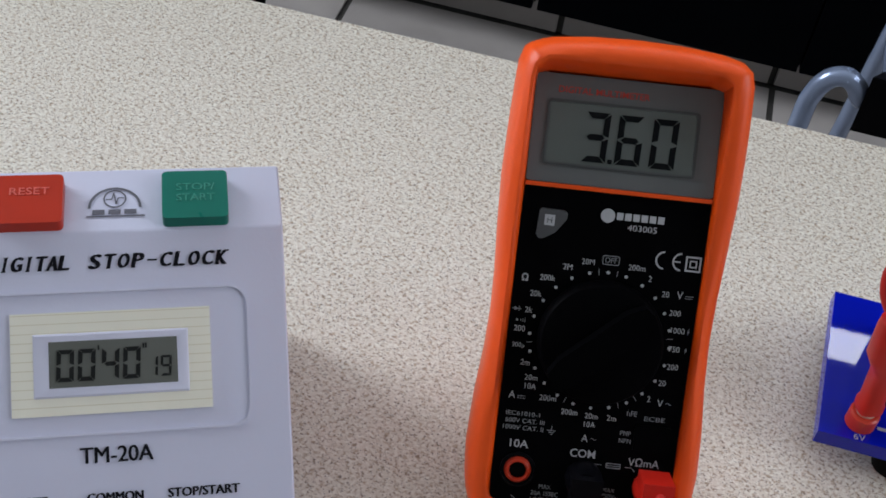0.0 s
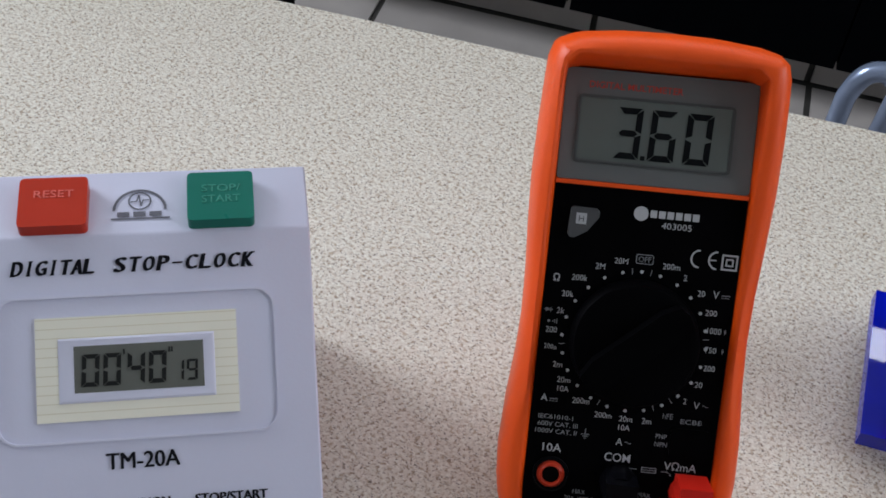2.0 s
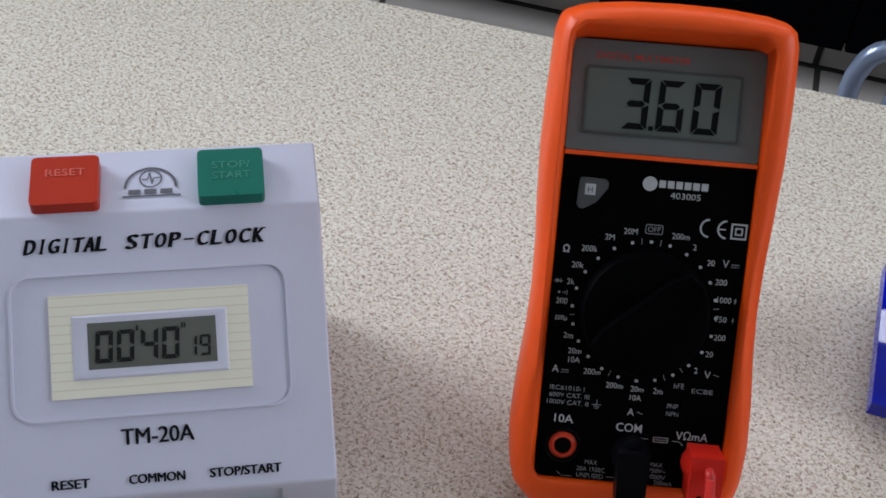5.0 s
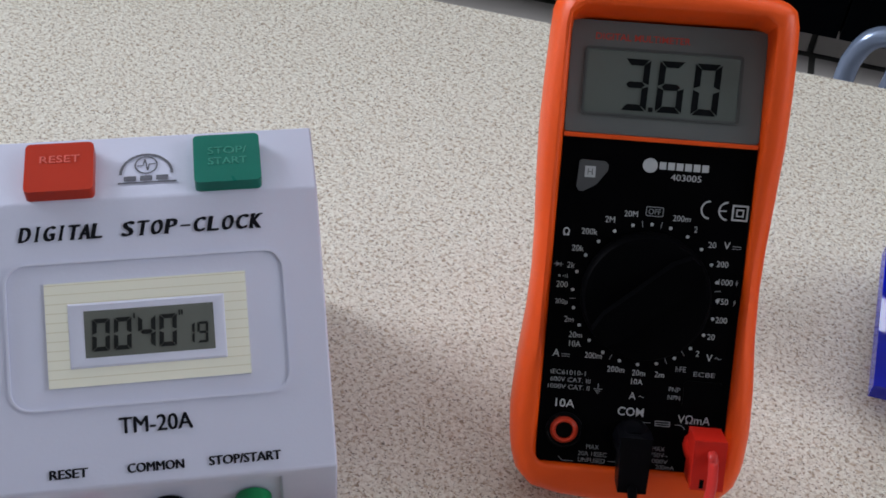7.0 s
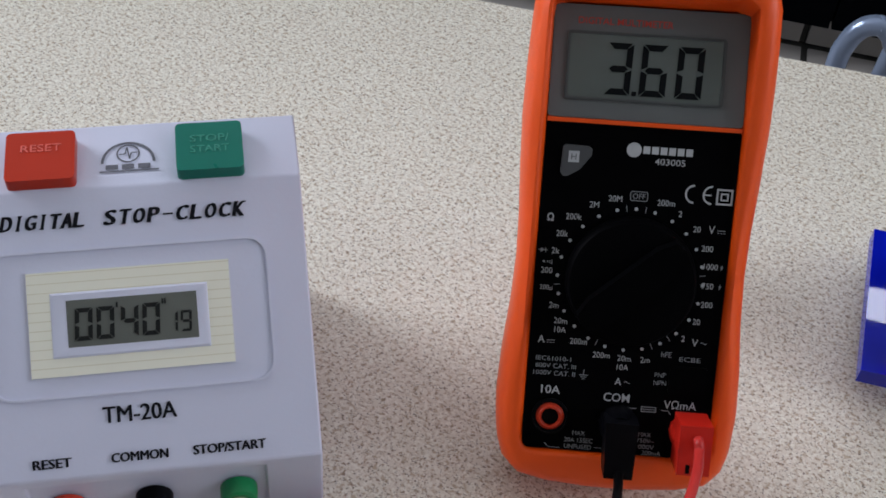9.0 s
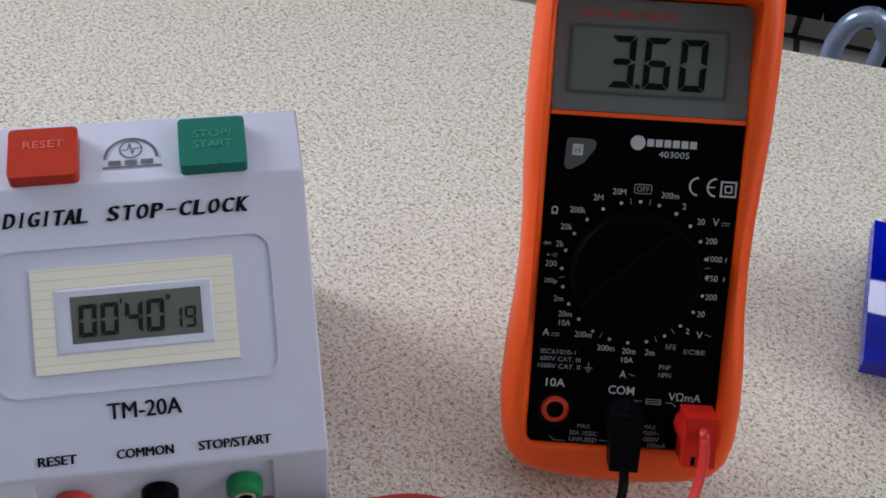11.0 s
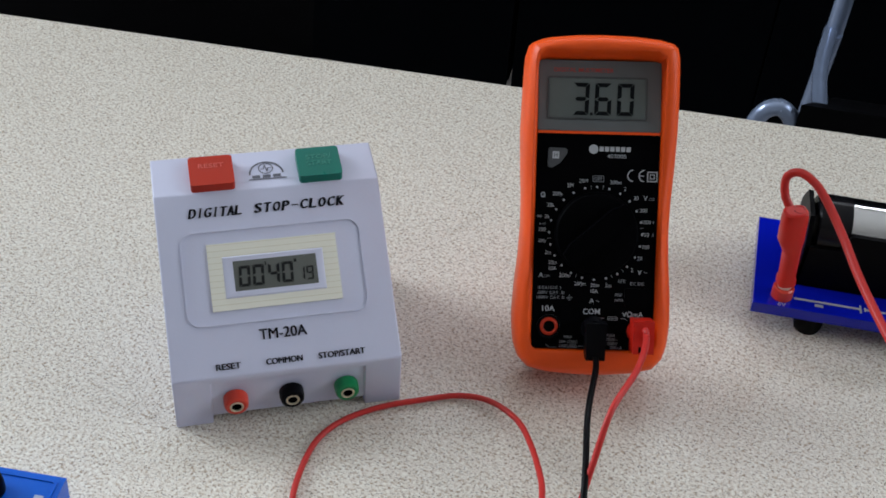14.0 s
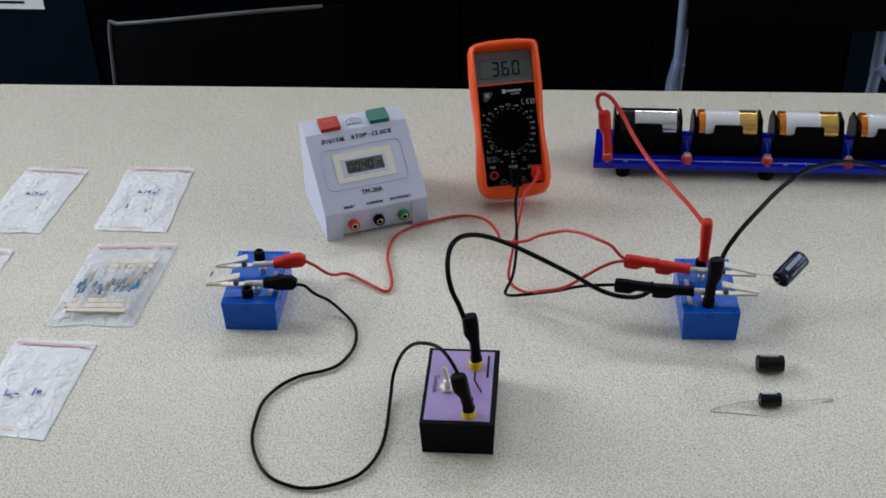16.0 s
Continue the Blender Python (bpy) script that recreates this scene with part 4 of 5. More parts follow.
# ---- plugs and leads ----
def plug_body(length, mat, parent, m, pin=True, name="plug", label=""):
    """A moulded stackable plug along local x: broad cable half first, then a slim neck; socket hole in its end."""
    L = length
    b = loft([(0, -0.0016, 0.0046, 0.0036), (0.0008, -0.0016, 0.0056, 0.0044), (L * 0.10, -0.0016, 0.0060, 0.0047), (L * 0.38, -0.0016, 0.0060, 0.0047), (L * 0.46, -0.0010, 0.0050, 0.0045), (L * 0.56, 0.0, 0.0039, 0.0041), (L * 0.88, 0.0, 0.0038, 0.0039), (L * 0.92, 0.0, 0.0044, 0.0044), (L - 0.0006, 0.0, 0.0044, 0.0044), (L, 0.0, 0.0038, 0.0038)])
    if L < 0.0285:  # the short block plugs on the clip leads
        b.free()
        b = loft([(0, 0, 0.0030, 0.0034), (0.0030, 0, 0.0056, 0.0046), (0.0045, 0, 0.0062, 0.0050), (L * 0.62, 0, 0.0062, 0.0050), (L * 0.74, 0, 0.0046, 0.0044), (L - 0.0008, 0, 0.0042, 0.0042), (L, 0, 0.0036, 0.0036)])
    b.transform(pose(0, 0, 0, 90))
    b.transform(m)
    p = part(name, b, mat, parent, label)
    part("end_hole", lathe([(0.0026, 0), (0.0026, -0.0003), (0.0, -0.0003)], m @ pose(-0.0002, 0, 0, 0, -90, 0), 16), DARKHOLE, p)
    if pin:
        part("pin", lathe([(0.0, 0), (0.0019, 0), (0.0019, 0.012), (0.0, 0.012)], m @ pose(L, 0, 0, 0, 90, 0), 16), METAL, p)
    return p


def lead(name, points, r, mat, label, plugs=()):
    """A flexible test lead: the wire and the plugs moulded to its ends."""
    t = thing(name, pose(0, 0, 0), label, "test lead", "test leads")
    part("wire", tube(points, r, 12, 6), mat, t)
    for length, m, pm, pin in plugs:
        plug_body(length, pm, t, m, pin)
    return t


Z1 = 0.0022
# red lead from the left terminal box to the right one, lying on the table
lead("test_lead", [(-0.005, -0.0828, 0.0385), (0.003, -0.0775, 0.029), (0.014, -0.0645, 0.010), (0.026, -0.054, 0.004), (0.041, -0.061, Z1), (0.055, -0.071, Z1), (0.064, -0.076, Z1), (0.068, -0.071, Z1), (0.067, -0.058, Z1), (0.063, -0.041, Z1), (0.059, -0.024, Z1), (0.059, -0.005, Z1), (0.062, 0.009, Z1), (0.070, 0.021, Z1), (0.084, 0.032, Z1), (0.102, 0.041, Z1), (0.117, 0.047, Z1), (0.1312, 0.0452, 0.0040), (0.1446, 0.0333, 0.0080), (0.1530, 0.0143, 0.0140), (0.1594, -0.0082, 0.0200), (0.1617, -0.0250, 0.0250), (0.1676, -0.0349, 0.0310), (0.1754, -0.0396, 0.0340), (0.1853, -0.0421, 0.0370), (0.1969, -0.0479, 0.0470), (0.2118, -0.0503, 0.0530), (0.2208, -0.0557, 0.0580), (0.2336, -0.0664, 0.0630), (0.2464, -0.0791, 0.0660), (0.2572, -0.0848, 0.0640), (0.2657, -0.0823, 0.0520), (0.2745, -0.0665, 0.037)],
     0.00135, REDWIRE, "thin red test lead snaking over the table between blue boxes",
     [(0.028, along((-0.0025, -0.0825, 0.0390), (-0.030, -0.0880, 0.037)), REDPL, True), (0.029, along((0.2700, -0.0665, 0.038), (0.2985, -0.0725, 0.0385)), REDPL, True)])
# red meter lead
lead("test_lead", [METER_M @ Vector((0.0213, -0.0408, 0.0145)), METER_M @ Vector((0.0214, -0.0412, 0.0180)), METER_M @ Vector((0.0214, -0.0435, 0.0198)), (0.1930, 0.0450, 0.0525), (0.1900, 0.0285, 0.0545), (0.1820, 0.0049, 0.0550), (0.1786, -0.0094, 0.0430), (0.1754, -0.0249, 0.0290), (0.1726, -0.0415, 0.0190), (0.1710, -0.0603, 0.0140), (0.1739, -0.0669, 0.0080), (0.1806, -0.0748, 0.0080), (0.1890, -0.0811, 0.0100), (0.1988, -0.0896, 0.0180), (0.2131, -0.0924, 0.0230), (0.2225, -0.0924, 0.0270), (0.2341, -0.0914, 0.0350), (0.2479, -0.0880, 0.0430), (0.2596, -0.0819, 0.0450), (0.2705, -0.0665, 0.0365)],
     0.0014, REDWIRE, "red meter lead running over the table to a blue box",
     [(0.029, along((0.2960, -0.0725, 0.0375), (0.3240, -0.0782, 0.038)), REDPL, True)])
# black meter lead
lead("test_lead", [METER_M @ Vector((0.0006, -0.0540, 0.0125)), (0.1745, 0.0420, 0.0375), (0.1736, 0.0152, 0.0390), (0.1760, -0.0188, 0.0370), (0.1770, -0.0411, 0.0280), (0.1758, -0.0571, 0.0180), (0.1738, -0.0671, 0.0130), (0.1699, -0.0786, 0.0110), (0.1696, -0.0812, 0.0080), (0.1737, -0.0861, 0.0100), (0.1844, -0.0873, 0.0120), (0.2012, -0.0858, 0.0140), (0.2156, -0.0871, 0.0180), (0.2297, -0.0895, 0.0240), (0.2437, -0.0959, 0.0310), (0.2625, -0.1015, 0.0365)],
     0.0014, BLACKWIRE, "black meter lead running over the table to a blue box",
     [(0.032, along((0.2610, -0.1018, 0.038), (0.2915, -0.1065, 0.0385)), BLACKPL, True)])
# black lead from the switch box, arching over the table
lead("test_lead", [(0.1450, -0.2075, 0.0760), (0.1403, -0.2050, 0.0890), (0.1353, -0.2037, 0.1010), (0.1321, -0.1976, 0.1120), (0.1314, -0.1871, 0.1200), (0.1334, -0.1750, 0.1230), (0.1385, -0.1591, 0.1190), (0.1467, -0.1423, 0.1100), (0.1583, -0.1316, 0.1010), (0.1736, -0.1228, 0.0890), (0.1917, -0.1188, 0.0770), (0.2123, -0.1182, 0.0650), (0.2288, -0.1121, 0.0510), (0.2409, -0.1055, 0.0380), (0.2533, -0.0981, 0.0260), (0.2679, -0.0943, 0.0190), (0.2814, -0.1002, 0.0240), (0.2925, -0.1058, 0.036)],
     0.0020, BLACKWIRE, "black test lead arching over the table from the switch box",
     [(0.044, along((0.1498, -0.2060, 0.0805), (0.1530, -0.2050, 0.036)), BLACKPL, True), (0.034, along((0.2915, -0.1062, 0.0370), (0.3240, -0.1086, 0.038)), BLACKPL, True)])
# black lead from the left terminal box to the switch box
lead("test_lead", [(-0.006, -0.1140, 0.035), (0.001, -0.1105, 0.031), (0.008, -0.1065, 0.020), (0.019, -0.1025, 0.010), (0.031, -0.1095, 0.004), (0.042, -0.122, Z1), (0.047, -0.136, Z1), (0.048, -0.152, Z1), (0.044, -0.167, Z1), (0.037, -0.179, Z1), (0.026, -0.186, Z1), (0.013, -0.191, Z1), (0.001, -0.200, Z1), (-0.008, -0.212, Z1), (-0.014, -0.227, Z1), (-0.015, -0.245, Z1), (-0.014, -0.263, Z1), (-0.009, -0.280, Z1), (-0.001, -0.295, Z1), (0.009, -0.306, Z1), (0.021, -0.312, Z1), (0.034, -0.315, Z1), (0.048, -0.313, Z1), (0.062, -0.307, Z1), (0.073, -0.299, Z1), (0.081, -0.286, Z1), (0.086, -0.268, Z1), (0.087, -0.247, Z1), (0.086, -0.224, Z1), (0.086, -0.210, 0.006), (0.087, -0.203, 0.015), (0.091, -0.201, 0.028), (0.097, -0.205, 0.042), (0.105, -0.212, 0.055), (0.114, -0.222, 0.065), (0.125, -0.233, 0.072), (0.133, -0.2425, 0.073), (0.1390, -0.2510, 0.0705), (0.1450, -0.2585, 0.0640)],
     0.0014, BLACKWIRE, "black test lead curling over the table to the switch box",
     [(0.028, along((-0.0045, -0.1142, 0.0370), (-0.030, -0.1160, 0.037)), BLACKPL, True), (0.033, along((0.1450, -0.2600, 0.0675), (0.1513, -0.2610, 0.036)), BLACKPL, True)])
# red lead from the battery board to the right terminal box
lead("test_lead", [(0.2535, 0.139, 0.066), (0.249, 0.143, 0.072), (0.248, 0.146, 0.080), (0.2525, 0.144, 0.085), (0.259, 0.138, 0.085), (0.265, 0.129, 0.082), (0.273, 0.112, 0.076), (0.281, 0.090, 0.070), (0.295, 0.055, 0.064), (0.311, 0.019, 0.062), (0.324, -0.016, 0.064), (0.331, -0.041, 0.067), (0.334, -0.0545, 0.069)],
     0.0020, REDWIRE, "red lead hanging between the battery board and a blue box",
     [(0.046, along((0.2560, 0.1360, 0.0700), (0.2602, 0.1375, 0.024)), REDPL, True), (0.040, along((0.3372, -0.0580, 0.0730), (0.3372, -0.0590, 0.034)), REDPL, True)])
# black lead from the right terminal box back to the battery board
lead("test_lead", [(0.3420, -0.1140, 0.066), (0.347, -0.105, 0.076), (0.359, -0.089, 0.085), (0.378, -0.062, 0.090), (0.401, -0.026, 0.090), (0.428, 0.011, 0.085), (0.453, 0.039, 0.075), (0.477, 0.065, 0.062), (0.500, 0.081, 0.050), (0.518, 0.090, 0.040), (0.540, 0.099, 0.034), (0.558, 0.106, 0.038), (0.568, 0.114, 0.052), (0.569, 0.124, 0.065), (0.570, 0.131, 0.066)],
     0.0020, BLACKWIRE, "black lead rising from a blue box back to the battery board",
     [(0.042, along((0.3385, -0.1145, 0.0745), (0.3372, -0.1150, 0.034)), BLACKPL, True), (0.044, along((0.5720, 0.1355, 0.0680), (0.5720, 0.1365, 0.024)), BLACKPL, True)])


def meter_plug(name, x, y, mat, label, wide, foot, deep, top, drop, flange):
    """A right-angled plug pushed into the meter: a faceted body on a round flange."""
    p = thing(name, METER_M, label, "plug")
    part("collar", lathe([(flange, 0.0), (flange, 0.0045), (flange * 0.82, 0.0095), (0.0, 0.0095)], Matrix.Translation((x, y, 0)), 14), mat, p)
    part("body", prism([(-wide / 2, top), (-foot / 2, -drop), (foot / 2, -drop), (wide / 2, top)], 0.004, deep, 0.0004, 2, m=Matrix.Translation((x, y, 0))), mat, p)
    return p


meter_plug("meter_plug", 0.0004, -0.0430, BLACKPL, "black right-angled plug in the meter's common jack", 0.0094, 0.0082, 0.0135, 0.0040, 0.0125, 0.0056)
vp = meter_plug("meter_plug", 0.0208, -0.0440, REDPL, "red right-angled plug in the meter's volt jack", 0.0092, 0.0092, 0.0165, 0.0070, 0.0076, 0.0054)
part("cable_slot", box(0.0186, 0.0198, -0.0510, -0.0484, 0.0155, 0.01655, 0.0002), DARKHOLE, vp)


# ---- blue terminal boxes ----
def crocodile(parent, p, q, lift=0.010):
    """A crocodile clip from its tail at p to its jaw tip at q."""
    L = (Vector(q) - Vector(p)).length
    m = along(p, q)
    c = part("crocodile_clip", prism([(0, -0.0022), (0, 0.0022), (L * 0.36, 0.0020), (L * 0.42, 0.0026), (L * 0.66, 0.0024), (L, 0.0011), (L, -0.0011), (L * 0.66, -0.0024), (L * 0.42, -0.0026), (L * 0.36, -0.0020)], -0.0022, -0.0004, 0.0004, 1, m=m), METAL, parent, "nickel-plated crocodile clip")
    up = m @ pose(L * 0.995, 0, 0.0008, 0, 13.5, 0)
    part("upper_jaw", prism([(0, -0.0013), (0, 0.0013), (-L * 0.12, 0.0024), (-L * 0.30, 0.0033), (-L * 0.46, 0.0036), (-L * 0.54, 0.0040), (-L * 0.57, 0.0034), (-L * 0.58, 0.0), (-L * 0.57, -0.0034), (-L * 0.54, -0.0040), (-L * 0.46, -0.0036), (-L * 0.30, -0.0033), (-L * 0.12, -0.0024)], -0.0004, 0.0009, 0.0003, 1, m=up), METAL, c)
    part("tail_sleeve", lathe([(0.0, 0), (0.0024, 0), (0.0024, L * 0.30), (0.0019, L * 0.36), (0.0, L * 0.36)], m @ pose(0, 0, 0, 0, 90, 0), 16), METAL, c)
    part("spring", lathe([(0.0, -0.0034), (0.0022, -0.0034), (0.0022, 0.0034), (0.0, 0.0034)], m @ pose(L * 0.50, 0, 0.0018, 90, 0, 0), 14), RIM, c)
    return c


def terminal_box(x, y0, yaw, side, label):
    """side: the way the clips point along x."""
    W, D, Hh = 0.046, 0.0765, 0.028
    t = thing("terminal_box", pose(x, y0, 0, 0, 0, yaw), label, "terminal box", "terminal boxes")
    b = box(-W / 2, W / 2, 0, D, 0, Hh, 0.0025, 3)
    for v in b.verts:
        k = 1 - 0.045 * (1 - v.co.z / Hh)
        v.co.x *= k
    part("body", b, BLUEBOX, t)
    part("lid_ridge", ring_plate(rounded(-W / 2 + 0.0022, W / 2 - 0.0022, 0.0022, D - 0.0022, 0.002, 4), rounded(-W / 2 + 0.0032, W / 2 - 0.0032, 0.0032, D - 0.0032, 0.0016, 4), Hh - 0.001, Hh + 0.0005), BLUEBOX, t)
    for sy in (0.0105, D - 0.0115):
        socket(t, "socket", Matrix.Translation((-0.002, sy, Hh)), BLACKPL, 0.0046, 0.0080, inner=DARKHOLE)
    for sy in (0.0180, 0.0465):
        part("terminal_post", lathe([(0.0, 0), (0.0030, 0), (0.0030, 0.0035), (0.0016, 0.0040), (0.0016, 0.0075), (0.0, 0.0075)], Matrix.Translation((side * -0.004, sy, Hh)), 16), METAL, t)
    for a, c in ((0.010, 0.026), (0.034, 0.045), (0.058, 0.066)):
        b = bmesh.new()
        bar(-side * 0.0165 - 0.0018, -side * 0.0165 + 0.0018, a, c, Hh + 0.0008, b)
        part("label_tape", b, TAPE, t, "strip of pale label tape")
    return t


def to_local(t, p):
    return t.matrix_world.inverted() @ Vector(p)


bpy.context.view_layer.update()
LB = terminal_box(-0.0432, -0.1335, 1.5, -1, "blue plastic terminal box holding a resistor in two clips")
RB = terminal_box(0.3395, -0.1245, 2.0, 1, "blue plastic terminal box with stacked plugs and two clips")
bpy.context.view_layer.update()
for box_ob, ends in ((LB, (((-0.030, -0.0880, 0.037), (-0.0785, -0.0945, 0.0375)), ((-0.030, -0.1160, 0.037), (-0.0805, -0.1205, 0.0375)))), (RB, (((0.3235, -0.0782, 0.038), (0.3785, -0.0818, 0.0375)), ((0.3235, -0.1086, 0.038), (0.3775, -0.1085, 0.0375))))):
    for p, q in ends:
        crocodile(box_ob, to_local(box_ob, p), to_local(box_ob, q))


# ---- components ----
def resistor(name, p, q, body, r, blen, label, mat, parent=None):
    m = along(p, q)
    L = (Vector(q) - Vector(p)).length
    t = thing(name, m, label, "resistor") if parent is None else parent
    part("lead_wire", lathe([(0.0, 0), (0.0004, 0), (0.0004, L), (0.0, L)], pose(0, 0, 0, 0, 90, 0), 8), METAL, t)
    a = (L - blen) / 2 + body
    part("body", lathe([(0.0, a), (r * 0.8, a + 0.0003), (r * 1.1, a + 0.0012), (r * 0.85, a + 0.002), (r * 0.85, a + blen - 0.002), (r * 1.1, a + blen - 0.0012), (r * 0.8, a + blen - 0.0003), (0.0, a + blen)], pose(0, 0, 0, 0, 90, 0), 14), mat, t)
    for k, mm in enumerate((RESTAN, PEN, REDPL)):
        z = a + blen * (0.3 + 0.18 * k)
        part("colour_band", lathe([(r * 0.87, z), (r * 0.87, z + 0.0007)], pose(0, 0, 0, 0, 90, 0), 14), mm, t)
    return t


resistor("resistor", (-0.0815, -0.1350, 0.0378), (-0.0770, -0.0775, 0.0380), -0.001, 0.0011, 0.0068, "small pale blue resistor held between two clips", RESBODY)


def capacitor(p, q, r, sleeve, leads, label, print_mat):
    """An electrolytic can from its base at p to its top at q, with its wires."""
    L = (Vector(q) - Vector(p)).length
    m = along(p, q)
    t = thing("capacitor", m, label, "capacitor", "capacitors")
    turn = pose(0, 0, 0, 0, 90, 0)
    part("sleeve", lathe([(r * 0.80, 0.0), (r * 0.97, 0.0002), (r, 0.001), (r, 0.0028), (r * 0.965, 0.0036), (r, 0.0046), (r, L - 0.001), (r * 0.96, L - 0.0002), (r * 0.82, L)], turn, 32), sleeve, t)
    part("can_top", lathe([(r * 0.82, L - 0.0002), (r * 0.78, L - 0.0006), (0.0, L - 0.0006)], turn, 24), sleeve, t)
    part("bung", lathe([(r * 0.80, 0.0004), (0.0, 0.0004)], turn, 24), RUBBER, t)
    b = bmesh.new()
    for a0 in (62, 20):
        vs = [[b.verts.new((z, -(r + 0.00015) * math.cos(radians(a)), (r + 0.00015) * math.sin(radians(a)))) for a in range(a0, a0 + (26 if a0 == 62 else 8) + 1, 2)] for z in (L * 0.22, L * 0.9)]
        for i in range(len(vs[0]) - 1):
            b.faces.new((vs[0][i], vs[0][i + 1], vs[1][i + 1], vs[1][i]))
    part("printed_stripe", b, print_mat, t)
    inv = m.inverted()
    for pts in leads:
        part("lead_wire", tube([inv @ Vector(x) for x in pts], 0.0003, 8, 5), TINNED, t)
    return t


capacitor((0.4000, -0.0755, 0.028), (0.4195, -0.0540, 0.036), 0.0080, CAPBLUE, [[(0.401, -0.0735, 0.028), (0.392, -0.077, 0.033), (0.377, -0.0818, 0.0378)], [(0.3995, -0.0775, 0.028), (0.389, -0.092, 0.0325), (0.3765, -0.1085, 0.0378)]], "dark blue electrolytic capacitor held in the air by two clips", CAPPRINT)
capacitor((0.3945, -0.1595, 0.0068), (0.3735, -0.1605, 0.0068), 0.0068, CAPBLACK, [[(0.394, -0.158, 0.0068), (0.401, -0.157, 0.005), (0.409, -0.156, 0.001)], [(0.394, -0.161, 0.0068), (0.400, -0.159, 0.004), (0.407, -0.157, 0.001)]], "large black electrolytic capacitor lying on the table", GREYPRINT)
capacitor((0.3872, -0.2015, 0.0055), (0.3708, -0.2025, 0.0055), 0.0055, CAPBLACK, [[(0.387, -0.201, 0.0055), (0.400, -0.199, 0.003), (0.424, -0.193, 0.001), (0.4285, -0.1945, 0.0005), (0.420, -0.1965, 0.0005)], [(0.371, -0.2025, 0.0055), (0.352, -0.2045, 0.002), (0.336, -0.2095, 0.0006), (0.334, -0.2125, 0.0006), (0.345, -0.2130, 0.0006), (0.368, -0.2150, 0.0006)]], "smaller black axial capacitor with long bent wires", CAPPRINT)


# ---- switch box ----
def switch_box():
    t = thing("switch_box", pose(0.1430, -0.2700, 0, 0, 0, 0.4), "black switch box with a lilac top panel", "switch box")
    b = box(-0.0278, 0.0278, 0, 0.0865, 0, 0.0290, 0.0036, 4)
    for v in b.verts:
        k = 1 - 0.05 * (1 - v.co.z / 0.029)
        v.co.x *= k
    part("body", b, SWBODY, t)
    part("top_panel", box(-0.0250, 0.0236, 0.0035, 0.0830, 0.0285, 0.0296, 0.0004, 1), PURPLE, t, "lilac printed panel")
    b = lettering("Switch", -0.0192, 0.0430, 0.0300, 0.0040, 0.0190, turn=-90)
    part("switch_print", b, INK, t)
    b = bmesh.new()
    bar(0.0187, 0.0203, 0.052, 0.078, 0.0300, b)
    part("side_print", b, INK, t, "small dark line of print")
    b = bmesh.new()
    for p, q in (((0.0098, 0.0590), (0.0098, 0.0490)), ((0.0098, 0.0490), (0.0160, 0.0350)), ((0.0098, 0.0140), (0.0098, 0.0290))):
        d = Vector((q[1] - p[1], p[0] - q[0])).normalized() * 0.0005
        flat([(p[0] - d.x, p[1] - d.y), (q[0] - d.x, q[1] - d.y), (q[0] + d.x, q[1] + d.y), (p[0] + d.x, p[1] + d.y)], 0.0300, b)
    part("circuit_print", b, INK, t)
    for y, x in ((0.0648, 0.0096), (0.0095, 0.0082)):
        socket(t, "socket", Matrix.Translation((x, y, 0.0296)), YELLOW, 0.0049, 0.0062, "yellow panel socket")
    sw = part("toggle_switch", lathe([(0.0, 0), (0.0062, 0), (0.0062, 0.0022), (0.0036, 0.0024), (0.0036, 0.0075), (0.0028, 0.0085), (0.0, 0.0085)], Matrix.Translation((-0.0095, 0.0385, 0.0296)), 6), METAL, t, "chrome toggle switch")
    part("lever", lathe([(0.0, 0), (0.0015, 0), (0.0024, 0.0095), (0.0021, 0.0112), (0.0, 0.0118)], Matrix.Translation((-0.0095, 0.0385, 0.0370)) @ pose(0, 0, 0, -20, -18, 0), 16), METAL, sw)


switch_box()


# ---- battery board ----
def cell(x, kind):
    labels = {"black": "large black and silver cell in its holder", "copper": "large copper, white and gold cell in its holder"}
    t = thing("battery_cell", pose(x, 0.1660, 0.0400, 0, 90, 0), labels[kind], "battery", "cells on the board")
    r, h = 0.0165, 0.0290
    bands = {"black": ((-h, -0.013, CAPBLACK), (-0.013, h, CHROME)), "copper": ((-h, -0.0220, COPPER), (-0.0220, 0.0110, CELLWHITE), (0.0110, h, GOLD))}[kind]
    for i, (a, c, mt) in enumerate(bands):
        prof = [(r, a), (r, c)]
        if i == 0:
            prof = [(0.0, a), (r * 0.9, a), (r, a + 0.0012)] + prof[1:]
        if i == len(bands) - 1:
            prof = prof[:-1] + [(r, c - 0.0012), (r * 0.9, c), (0.0, c)]
        part("label_band", lathe(prof, None, 40), mt, t)
    part("terminal", lathe([(0.0045, h if kind == "copper" else -h), (0.0045, (h + 0.0015) if kind == "copper" else (-h - 0.0015)), (0.0, (h + 0.0015) if kind == "copper" else (-h - 0.0015))], None, 20), METAL, t)
    return t


